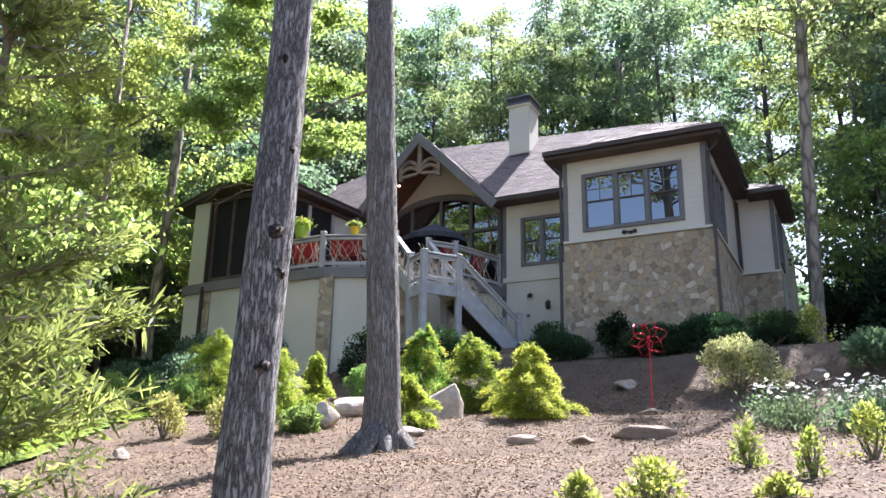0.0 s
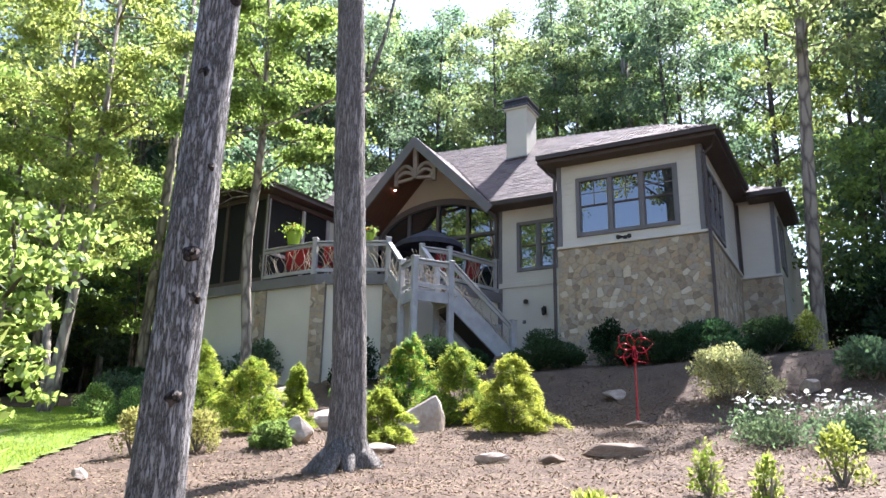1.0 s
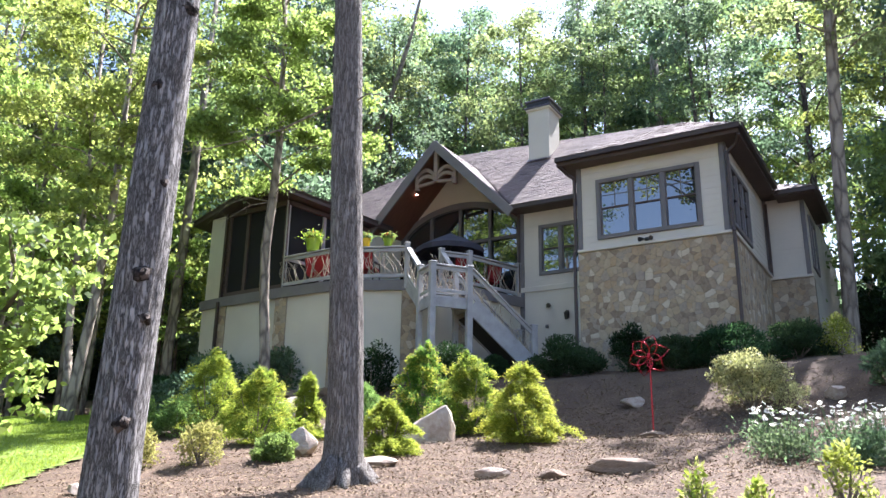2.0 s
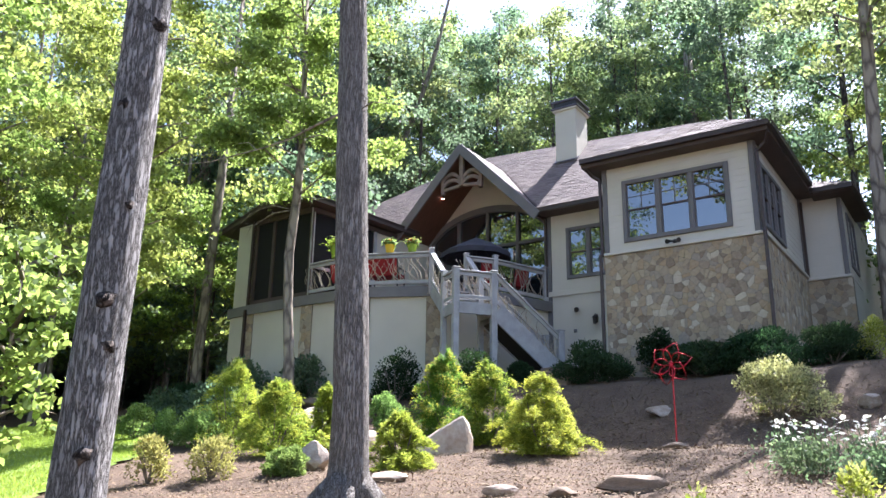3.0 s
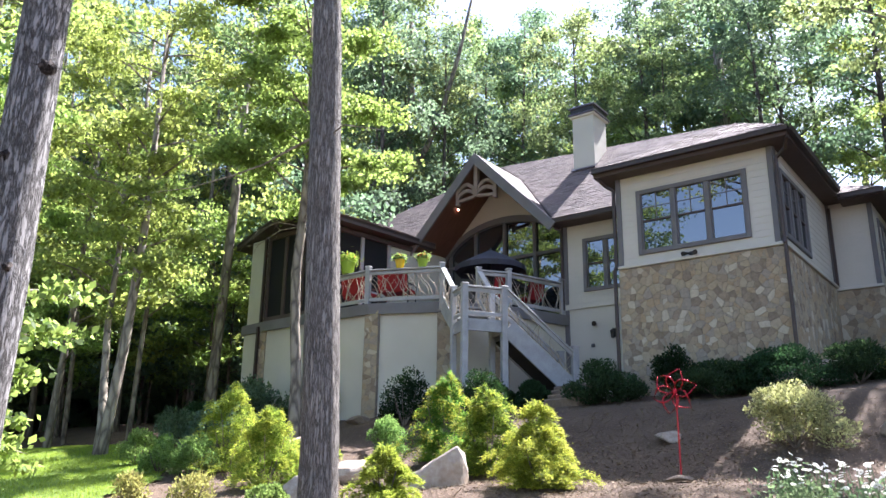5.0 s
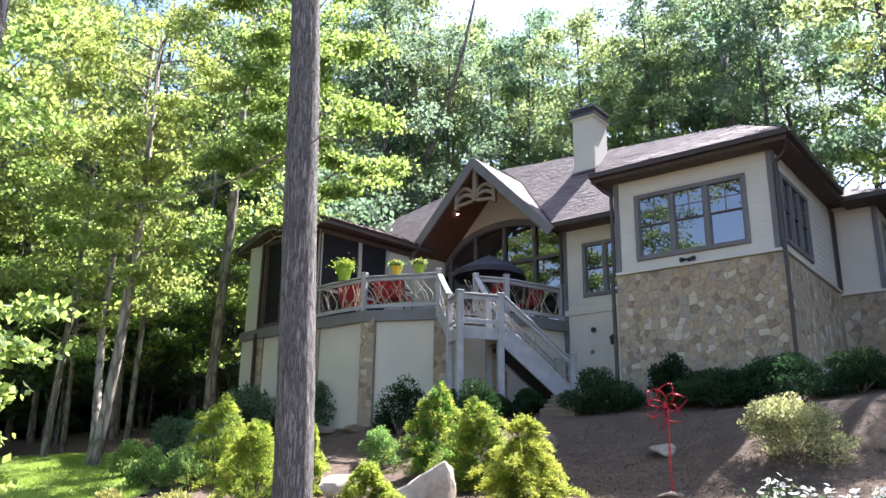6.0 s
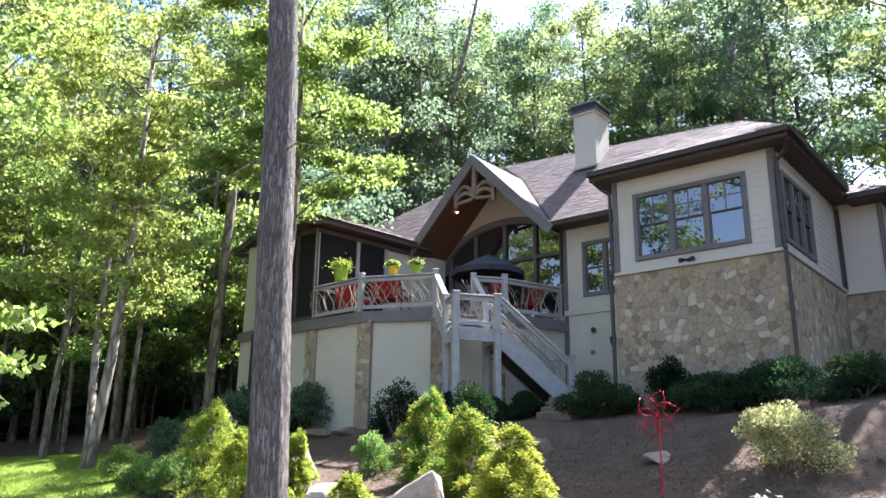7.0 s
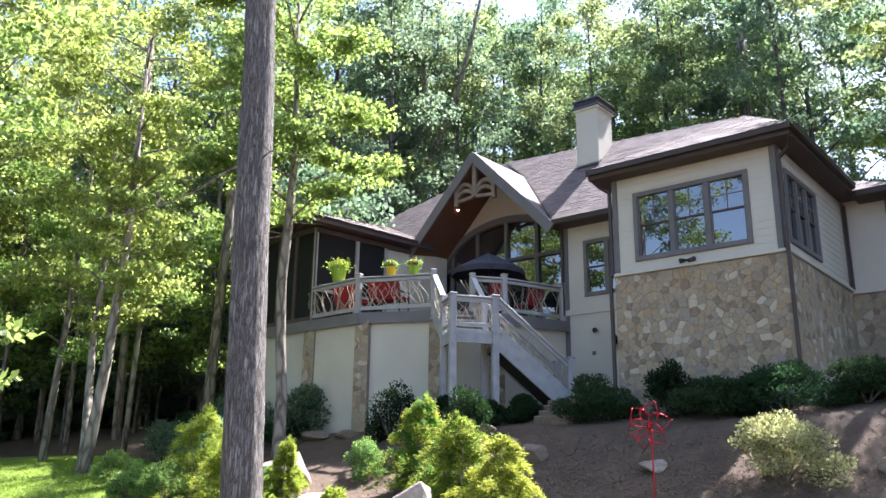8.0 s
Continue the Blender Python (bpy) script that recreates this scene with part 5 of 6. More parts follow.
# ---- shrubs ----
def shrub(name, x, y, w, h, label, mats, seed, n=5200, leaf=0.07, form="cone", bias=(0, 0, 0.8), lift=0.0, wide=0.3, depth=None):
    """Short stems and a shell of leaves; inner leaves darker than the tips, part own green, part painted inner shade.
    """
    rng = np.random.default_rng(seed)
    root = thing(name, label, "shrub", (x, y, g(x, y) - 0.03))
    bm = bmesh.new()
    for k in range(6):
        a = k * 1.05 + rng.uniform(-0.3, 0.3)
        tube(bm, [(0, 0, 0), (math.cos(a) * w * 0.14, math.sin(a) * w * 0.14, h * 0.3), (math.cos(a) * w * 0.24, math.sin(a) * w * 0.24, h * 0.6)], [0.02, 0.014, 0.006], 5)
    part("stem", bm, M_BARKF, root)
    if form == "plume":
        # tiers of flat feathery sprays with drooping tips, ragged in outline
        k = int(30 + 22 * h)
        t = ((np.arange(k) + rng.uniform(0, 1, k)) / k) ** 1.3
        az = np.arange(k) * 2.399 + rng.uniform(-0.7, 0.7, k)
        env = w * 0.5 * ((1 - t) ** 0.74 + 0.05) * rng.uniform(0.5, 1.42, k)
        d = np.stack([np.cos(az), np.sin(az), np.zeros(k)], 1)
        lat = np.stack([-np.sin(az), np.cos(az), np.zeros(k)], 1)
        zt = h * (0.06 + 0.84 * t) + rng.uniform(-0.05, 0.05, k) * h
        rise = rng.uniform(0.30, 0.85, k)
        idx = rng.integers(0, k, n)
        u = rng.uniform(0.10, 1.0, n) ** 0.75
        e = env[idx]
        # side sprigs along each spray, so that its edge is feathered
        sprig = rng.integers(-4, 5, n) / 4.0
        reach = rng.uniform(0, 1, n)
        c = d[idx] * (e * u)[:, None]
        c += lat[idx] * (sprig * reach * 0.17 * w * (1.12 - u) ** 0.6)[:, None] + d[idx] * (np.abs(sprig) * reach * 0.06 * w)[:, None]
        c[:, 2] = zt[idx] + e * (rise[idx] * u - 0.55 * u ** 3 - 0.22) - np.abs(sprig) * reach * 0.05 * h + rng.normal(size=n) * (0.012 + 0.016 * h)
        c += rng.normal(size=(n, 3)) * 0.014
        c[:, 2] = np.maximum(c[:, 2], 0.03)
        ax = unit(d[idx] * 0.8 + lat[idx] * rng.normal(size=(n, 1)) * 0.6 + rng.normal(size=(n, 3)) * 0.35 + np.stack([0 * u, 0 * u, 0.45 - 0.6 * u], 1))
        s_ = unit(np.cross(ax, rng.normal(size=(n, 3)) * 0.5 + (0, 0, 1)))
        ln = leaf * rng.uniform(0.6, 1.5, (n, 1))
        # gold tips are the plant's own; more gold higher up paints the toplight
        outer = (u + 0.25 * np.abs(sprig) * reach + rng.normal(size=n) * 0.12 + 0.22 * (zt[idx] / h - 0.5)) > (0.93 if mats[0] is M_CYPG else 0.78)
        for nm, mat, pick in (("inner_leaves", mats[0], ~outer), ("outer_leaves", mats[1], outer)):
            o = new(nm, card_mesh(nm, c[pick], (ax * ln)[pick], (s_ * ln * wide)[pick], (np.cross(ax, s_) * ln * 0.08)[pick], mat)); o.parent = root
        return root
    # lumps make the outline uneven
    lumps = []
    for k in range(30 if form == "cone" else 26):
        t = rng.uniform(0.0, 1.0) ** (1.1 if form == "cone" else 0.8)
        a = rng.uniform(0, 2 * math.pi)
        if form == "cone":
            rr = w * 0.5 * (1 - t) ** 0.75 * rng.uniform(0.45, 0.92)
            lumps.append((math.cos(a) * rr, math.sin(a) * rr, h * (0.10 + 0.82 * t), w * rng.uniform(0.11, 0.20), h * rng.uniform(0.10, 0.17)))
        else:
            rr = w * 0.5 * math.sqrt(max(0.0, 1 - t * t)) * rng.uniform(0.4, 0.78)
            lumps.append((math.cos(a) * rr, math.sin(a) * rr, h * (0.12 + 0.68 * t * rng.uniform(0.8, 1.1)), w * rng.uniform(0.10, 0.22), h * rng.uniform(0.12, 0.22)))
    lumps = np.array(lumps)
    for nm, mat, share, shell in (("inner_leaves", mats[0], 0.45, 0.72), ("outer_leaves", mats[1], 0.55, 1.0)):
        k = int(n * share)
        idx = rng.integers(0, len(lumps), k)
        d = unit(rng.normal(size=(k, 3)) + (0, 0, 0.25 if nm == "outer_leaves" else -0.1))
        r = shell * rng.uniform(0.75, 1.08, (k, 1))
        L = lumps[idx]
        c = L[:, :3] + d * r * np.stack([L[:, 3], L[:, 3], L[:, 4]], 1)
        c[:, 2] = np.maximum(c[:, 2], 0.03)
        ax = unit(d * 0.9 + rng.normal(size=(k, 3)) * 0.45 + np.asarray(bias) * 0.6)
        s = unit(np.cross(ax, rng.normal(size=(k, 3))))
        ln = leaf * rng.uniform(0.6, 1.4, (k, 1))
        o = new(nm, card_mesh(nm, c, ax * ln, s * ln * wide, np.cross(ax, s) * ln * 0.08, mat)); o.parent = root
    return root


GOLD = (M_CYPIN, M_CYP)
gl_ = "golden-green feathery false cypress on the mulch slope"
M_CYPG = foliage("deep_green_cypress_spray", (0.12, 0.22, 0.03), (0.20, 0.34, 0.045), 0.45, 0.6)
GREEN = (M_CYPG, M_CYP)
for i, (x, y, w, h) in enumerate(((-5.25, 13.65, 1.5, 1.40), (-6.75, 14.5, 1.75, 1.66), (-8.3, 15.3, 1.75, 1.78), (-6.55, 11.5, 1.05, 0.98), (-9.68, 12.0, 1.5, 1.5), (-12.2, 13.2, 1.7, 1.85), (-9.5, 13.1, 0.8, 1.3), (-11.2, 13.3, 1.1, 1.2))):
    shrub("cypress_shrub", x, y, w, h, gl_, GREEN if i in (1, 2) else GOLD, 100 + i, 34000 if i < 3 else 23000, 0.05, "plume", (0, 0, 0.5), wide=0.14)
bx = "clipped green boxwood mound on the slope"
for i, (x, y, w, h) in enumerate(((-10.7, 13.7, 0.6, 0.6), (-10.0, 15.5, 1.1, 0.88), (-7.69, 10.28, 0.66, 0.5), (-14.7, 12.75, 1.0, 0.88), (-13.04, 12.2, 0.95, 0.82), (-12.2, 12.4, 1.1, 0.84))):
    shrub("boxwood", x, y, w, h, bx, (M_BOX, M_BOX), 120 + i, 6000, 0.042, "dome")
for i, (x, y, w, h) in enumerate(((-15.6, 15.6, 2.0, 1.3), (-16.6, 17.4, 2.3, 1.7), (-18.0, 16.2, 2.0, 1.2), (-15.0, 18.2, 1.8, 1.5))):
    shrub("understory_bush", x, y, w, h, "loose green understory bush at the wood's edge", (M_LEAFD, M_LEAFD), 160 + i, 4200, 0.085, "dome")
for i, (x, y, w, h) in enumerate(((-11.4, 17.75, 1.55, 1.5), (-8.8, 17.35, 1.3, 1.4), (-5.3, 19.6, 1.2, 1.2), (-10.2, 18.3, 1.0, 0.9))):
    shrub("holly_shrub", x, y, w, h, "dark glossy holly shrub by the house wall", (M_HOLLY, M_HOLLY), 130 + i, 6500, 0.055, "dome")
for i, (x, y, w, h) in enumerate(((-6.7, 19.1, 1.9, 1.0), (-8.75, 19.35, 0.9, 0.65), (-9.3, 18.8, 0.9, 0.6), (-4.3, 19.4, 2.2, 0.85), (-2.9, 19.5, 2.3, 0.92), (-1.7, 20.2, 1.9, 0.85), (-15.3, 17.9, 1.4, 0.8), (-17.0, 17.9, 1.8, 0.9), (-19.4, 17.7, 2.0, 1.0))):
    shrub("juniper_shrub", x, y, w, h, "low dark green juniper along the foundation", (M_JUNI, M_JUNI), 140 + i, 14000, 0.055, "dome", wide=0.27)
shrub("variegated_shrub", -2.05, 16.2, 1.85, 1.12, "cream and green variegated euonymus shrub", (M_VARIEG, M_VARIEG), 161, 11000, 0.045, "dome", wide=0.4)
for i, (x, y, w, h) in enumerate(((-9.56, 9.36, 0.7, 0.75), (-8.66, 9.77, 0.85, 0.78))):
    shrub("barberry_shrub", x, y, w, h, "sparse yellow-bronze barberry shrub", (M_BARB, M_BARB), 165 + i, 2600, 0.042, "dome")
for i, (x, y, w, h) in enumerate(((-0.98, 7.9, 0.34, 0.5), (-0.43, 7.4, 0.28, 0.42), (0.02, 8.8, 0.6, 0.55), (-2.0, 6.2, 0.34, 0.22), (-1.43, 6.2, 0.62, 0.32), (-0.6, 6.5, 0.36, 0.17), (-0.9, 20.5, 1.1, 0.9))):
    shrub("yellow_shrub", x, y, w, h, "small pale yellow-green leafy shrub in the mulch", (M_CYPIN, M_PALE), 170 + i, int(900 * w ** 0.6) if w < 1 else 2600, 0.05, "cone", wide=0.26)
for i, (x, y, w, h) in enumerate(((1.0, 24.8, 3.0, 2.6), (-0.2, 25.4, 2.2, 2.4), (3.0, 25.0, 3.0, 2.4), (5.5, 24.0, 3.4, 2.2))):
    shrub("rhododendron", x, y, w, h, "large dark rhododendron at the wood's edge", (M_HOLLY, M_HOLLY), 180 + i, 5000, 0.13, "dome")
for i, (x, y, w, h) in enumerate(((0.3, 17.0, 1.5, 0.8), (1.6, 17.3, 1.5, 0.8), (2.9, 17.5, 1.4, 0.8))):
    shrub("blue_perennial", x, y, w, h, "blue-green leafy perennial clump", (M_SAGE, M_SAGE), 190 + i, 3000, 0.09, "dome")


bm = bmesh.new()
for j in range(9):
    t = j * 2 * math.pi / 9
    d, sd = Vector((math.cos(t), math.sin(t), 0)), Vector((-math.sin(t), math.cos(t), 0))
    bm.faces.new([bm.verts.new(p) for p in (d * 0.006, d * 0.021 + sd * 0.009 + Z * 0.003, d * 0.038, d * 0.021 - sd * 0.009 + Z * 0.003)])
DAISY = finish("flower", bm, M_PETAL)
bm = bmesh.new(); tube(bm, [(0.02, 0, 0), (0.012, 0, 0.6), (0, 0, 1)], [0.004, 0.004, 0.003], 4, cap=False)
STALK = finish("stem", bm, M_SAGE)


def daisies(x, y, w, h, n, seed):
    rng = np.random.default_rng(seed)
    root = thing("daisy_clump", "clump of white shasta daisies on thin stems", "flowers", (x, y, g(x, y)))
    for k in range(n):
        a, r = rng.uniform(0, 6.28), w * 0.5 * math.sqrt(rng.uniform(0, 1))
        foot, p = Vector((math.cos(a) * r * 0.7, math.sin(a) * r * 0.7, 0)), Vector((math.cos(a) * r, math.sin(a) * r, h * rng.uniform(0.6, 1.05)))
        o = new("stem", STALK); o.parent = root
        o.matrix_basis = Matrix.Translation(foot) @ (p - foot).to_track_quat("Z", "Y").to_matrix().to_4x4() @ Matrix.Diagonal((1, 1, (p - foot).length, 1))
        o = new("flower", DAISY); o.parent = root
        o.matrix_basis = Matrix.Translation(p) @ pose(0, 0, 0, 15 + rng.normal() * 24, rng.normal() * 24, rng.uniform(0, 360))
    c = rng.normal(size=(n * 30, 3)) * (w * 0.26, w * 0.26, h * 0.2) + (0, 0, h * 0.32)
    c[:, 2] = np.maximum(c[:, 2], 0.02)
    o = new("leaves", leaf_cloud("leaves", c, 0.055, M_SAGE, rng, 0.25, (0, 0, 0.6))); o.parent = root


daisies(-0.9, 12.1, 0.85, 0.62, 40, 1)
daisies(0.0, 11.5, 1.0, 0.68, 75, 2)
daisies(-1.3, 12.8, 0.5, 0.6, 12, 3)
daisies(1.1, 11.9, 1.1, 0.7, 60, 4)

# ---- rocks ----
def rock(x, y, s, rz, seed, mat, label, sink=0.3, tilt=0.0):
    bm = bmesh.new()
    bmesh.ops.create_icosphere(bm, subdivisions=3, radius=1.0)
    r = random.Random(seed)
    planes = [(Vector((r.gauss(0, 1), r.gauss(0, 1), r.gauss(0, 1))).normalized(), r.uniform(0.42, 0.85)) for _ in range(15)]
    for v in bm.verts:
        for nn, d in planes:
            e = v.co.dot(nn) - d
            if e > 0:
                v.co -= nn * e * 0.94
        v.co += v.co.normalized() * 0.05 * noise.noise(v.co * 2.5 + Vector((seed, 0, 0)))
    ob = solo("boulder", bm, mat, label, "rock", smooth=False)
    ob.matrix_basis = pose(x, y, g(x, y) + s[2] * (0.5 - sink), tilt, 0, rz) @ Matrix.Diagonal((s[0] * 0.62, s[1] * 0.62, s[2] * 0.62, 1))


RK = "pale weathered boulder set in the mulch"
for i, (x, y, s, rz, m, sink, tilt) in enumerate((
    (-7.75, 10.95, (0.7, 0.5, 0.5), 20, M_ROCK, 0.2, 0), (-8.6, 13.0, (0.65, 0.5, 0.5), 60, M_ROCK, 0.15, 0), (-5.95, 10.5, (0.7, 0.4, 0.2), 30, M_ROCK, 0.25, 0),
    (-11.3, 14.6, (1.0, 0.7, 0.9), 40, M_ROCK, 0.15, 0), (-4.3, 16.75, (0.5, 0.35, 0.25), 20, M_ROCK, 0.15, 8), (-3.98, 10.1, (0.42, 0.25, 0.16), 10, M_ROCK, 0.25, 0),
    (-2.58, 10.5, (0.80, 0.4, 0.24), 25, M_ROCKD, 0.2, 0), (-3.25, 10.2, (0.36, 0.25, 0.14), 60, M_ROCKD, 0.3, 0), (-8.5, 7.65, (0.28, 0.2, 0.16), 0, M_ROCK, 0.2, 0),
    (-2.7, 22.6, (0.9, 0.6, 0.9), 10, M_ROCK, 0.2, 0), (-7.0, 17.0, (0.7, 0.5, 0.35), 30, M_ROCKD, 0.2, 0), (-0.7, 16.7, (0.4, 0.3, 0.25), 0, M_ROCK, 0.2, 0), (-3.3, 14.6, (0.45, 0.3, 0.14), 20, M_ROCKD, 0.3, 0),
    (-8.9, 18.1, (0.7, 0.5, 0.35), 20, M_ROCKD, 0.3, 0), (-13.2, 18.1, (0.8, 0.5, 0.35), 5, M_ROCKD, 0.3, 0), (-14.3, 18.0, (0.9, 0.5, 0.35), -5, M_ROCKD, 0.3, 0), (-12.3, 18.3, (0.7, 0.5, 0.3), 15, M_ROCKD, 0.3, 0))):
    rock(x, y, s, rz, 300 + i, m, RK if m is M_ROCK else "brown fieldstone boulder at the edge of the bed", sink, tilt)

# split wedge of stone beside the cypresses, its high end to the east
bm = bmesh.new()
for p in ((-0.52, -0.22, -0.2), (0.42, -0.30, -0.2), (0.46, 0.3, -0.2), (-0.45, 0.3, -0.2), (0.10, -0.22, 0.50), (0.30, -0.16, 0.60), (0.40, 0.2, 0.48), (0.46, -0.12, 0.22), (-0.12, 0.15, 0.40), (-0.52, -0.1, 0.10), (-0.45, 0.2, 0.15)):
    bm.verts.new(p)
bmesh.ops.convex_hull(bm, input=bm.verts[:])
bmesh.ops.triangulate(bm, faces=bm.faces[:])
bmesh.ops.bevel(bm, geom=bm.edges[:], offset=0.025, segments=1, affect='EDGES', profile=0.5)
bmesh.ops.triangulate(bm, faces=bm.faces[:])
bmesh.ops.subdivide_edges(bm, edges=bm.edges[:], cuts=2, use_grid_fill=True)
for v in bm.verts:
    v.co += Vector((noise.noise(v.co * 4), noise.noise(v.co * 4 + Vector((5, 0, 0))), noise.noise(v.co * 4 + Vector((0, 5, 0))))) * 0.03
ob = solo("boulder", bm, M_ROCK, "pale wedge-shaped boulder split to a high edge", "rock")
ob.matrix_basis = pose(-6.9, 13.3, g(-6.9, 13.3) + 0.02, 0, 0, 35)

# ---- lawn ----
LAWN = [(-9.7, 5.0), (-9.7, 7.3), (-11.0, 9.1), (-11.5, 10.6), (-12.3, 11.7), (-13.6, 12.8), (-15.2, 14.2), (-17.0, 15.3), (-19, 15.9), (-24, 16.2), (-30, 15.3), (-34, 11), (-30, 4), (-16, 3)]
def inside(x, y):
    c = False
    for i in range(len(LAWN)):
        (a, b), (d, e) = LAWN[i - 1], LAWN[i]
        if (b > y) != (e > y) and x < (d - a) * (y - b) / (e - b) + a:
            c = not c
    return c


bm = bmesh.new()
cells = {}
for i in range(-272, -76):
    for j in range(24, 132):
        x, y = i * 0.125, j * 0.125
        if inside(x + 0.06, y + 0.06):
            q = []
            for a, b in ((i, j), (i + 1, j), (i + 1, j + 1), (i, j + 1)):
                if (a, b) not in cells:
                    u, v = a * 0.125, b * 0.125
                    lift = 0.045 + 0.05 * noise.noise(Vector((u * 0.9, v * 0.9, 0))) + 0.03 * noise.noise(Vector((u * 3, v * 3, 4))) if u > -19 else 0.075
                    cells[a, b] = bm.verts.new((u, v, g(u, v) + lift))
                q.append(cells[a, b])
            bm.faces.new(q)
solo("lawn", bm, M_TURF, "sunlit mown green lawn", "lawn", "structure", smooth=True)
rg = np.random.default_rng(9)
bl = [(x, y, g(x, y) + 0.06) for x, y in zip(rg.uniform(-24, -9.6, 110000), rg.uniform(5.5, 16.2, 110000)) if inside(x, y)]
bl = np.array(bl)
tagged(new("grass", leaf_cloud("grass", bl + (0, 0, 0.02), 0.05, M_BLADE, rg, 0.12, (0, 0, 1.6), 0.6)), "short green grass blades", "grass", kind="stuff")

# ---- mulch ----
n = 150000
mx, my = rg.normal(-4.0, 4.2, n), 3.5 + 14.5 * rg.uniform(0, 1, n) ** 1.15 + rg.normal(0, 0.8, n)
mp_ = np.array([(x, y, g(x, y) + 0.03 + 0.05 * noise.noise(Vector((x * 0.9, y * 0.9, 0))) + 0.03 * noise.noise(Vector((x * 3, y * 3, 4)))) for x, y in zip(mx, my) if not inside(x, y)])
k = len(mp_)
ca = unit(rg.normal(size=(k, 3)) * (1, 1, 0.22))
cs = unit(np.cross(ca, (0.0, 0.0, 1.0) + rg.normal(size=(k, 3)) * 0.3))
cl = 0.032 * rg.uniform(0.5, 1.7, (k, 1))
tagged(new("mulch", card_mesh("mulch", mp_, ca * cl, cs * cl * 0.22, np.cross(ca, cs) * cl * 0.05, M_CHIP)), "loose shredded bark chips", "mulch", kind="stuff")

# ---- things on the deck and walls ----
def lathe(bm, profile, sides=20, at=(0, 0, 0)):
    rings = []
    for r, z in profile:
        rings.append([bm.verts.new((at[0] + r * math.cos(2 * math.pi * k / sides), at[1] + r * math.sin(2 * math.pi * k / sides), at[2] + z)) for k in range(sides)])
    for a, b in zip(rings, rings[1:]):
        for k in range(sides):
            bm.faces.new((a[k], a[(k + 1) % sides], b[(k + 1) % sides], b[k]))
    bm.faces.new(rings[0][::-1]); bm.faces.new(rings[-1])


def flower_pot(x, y, r, h, mat, label, seed, bloom):
    rng = np.random.default_rng(seed)
    root = thing("flower_pot", label, "flower pot", (x, y, DZ + 0.98 + 0.004))
    bm = bmesh.new(); lathe(bm, [(r * 0.72, 0), (r * 0.86, h * 0.45), (r, h * 0.92), (r * 1.07, h * 0.93), (r * 1.07, h), (r * 0.92, h), (r * 0.9, h * 0.8)])
    part("pot", bm, mat, root, smooth=False)
    c = rng.normal(size=(700, 3)) * (r * 0.62, r * 0.62, r * 0.38) + (0, 0, h + r * 0.5)
    c[:, 2] = np.maximum(c[:, 2], h * 0.8)
    o = new("leaves", leaf_cloud("leaves", c, 0.06, M_BOX if bloom > 50 else M_CYPIN, rng, 0.36, (0, 0, 0.5))); o.parent = root
    c = unit(rng.normal(size=(bloom, 3)) + (0, 0, 0.7)) * (r * 1.0, r * 1.0, r * 0.75) + (0, 0, h + r * 0.5)
    o = new("flowers", leaf_cloud("flowers", c, 0.05, M_FLOWER, rng, 0.5, (0, 0, 0.5))); o.parent = root


flower_pot(-14.28, 18.52, 0.215, 0.36, M_LIME, "large lime green glazed pot of trailing leaves on the railing", 1, 30)
flower_pot(-12.62, 18.86, 0.135, 0.24, M_YELLOW, "yellow glazed pot with orange and green plants on the railing", 2, 60)
flower_pot(-12.02, 19.11, 0.14, 0.22, M_LIME, "lime green pot with orange flowers on the railing", 3, 120)


def patio_chair(x, y, rz, w=0.54, name="patio_chair", label="dark metal patio chair with red cushions", category="chair"):
    root = thing(name, label, category, (x, y, DZ), rz, "chairs on the deck" if w < 0.9 else "")
    for a in (-w / 2, w / 2):
        for b in (-0.25, 0.27):
            bm = bmesh.new(); bar(bm, (a, b, 0), (a, b, 0.62 if b < 0 else 0.40), 0.03, 0.03); part("leg", bm, M_METAL, root)
        bm = bmesh.new(); bar(bm, (a, -0.28, 0.62), (a, 0.30, 0.60), 0.05, 0.03); part("armrest", bm, M_METAL, root)
        bm = bmesh.new(); bar(bm, (a, 0.26, 0.38), (a, 0.36, 0.95), 0.03, 0.03); part("back_post", bm, M_METAL, root)
    bm = bmesh.new(); box(bm, (0, 0, 0.44), (w, 0.54, 0.11), 0, 0.03); part("seat_cushion", bm, M_CUSHION, root, "red seat cushion")
    bm = bmesh.new(); box(bm, (0, 0, 0), (w, 0.11, 0.55), 0, 0.03, pose(0, 0.30, 0.73, -10)); part("back_cushion", bm, M_CUSHION, root, "red back cushion")
    return root


patio_chair(-14.30, 19.15, 178, 0.95, "outdoor_sofa", "low outdoor sofa with red cushions behind the railing", "sofa")
patio_chair(-13.0, 19.22, 195, 0.92, "outdoor_sofa", "low outdoor sofa with red cushions behind the railing", "sofa")
patio_chair(-11.0, 21.35, 235)
patio_chair(-10.45, 22.15, 250)
umb = thing("patio_umbrella", "open dark navy market umbrella over a deck table", "umbrella", (-11.5, 21.7, DZ))
bm = bmesh.new(); lathe(bm, [(0.24, 0), (0.24, 0.05), (0.05, 0.09), (0.03, 0.14)]); part("base", bm, M_METAL, umb)
bm = bmesh.new(); tube(bm, [(0, 0, 0.1), (0, 0, 2.1)], [0.02, 0.02], 10); part("pole", bm, M_METAL, umb)
bm = bmesh.new()
tip = bm.verts.new((0, 0, 2.03))
R8, UR = 8, 1.08
out, out2, hang = [], [], []
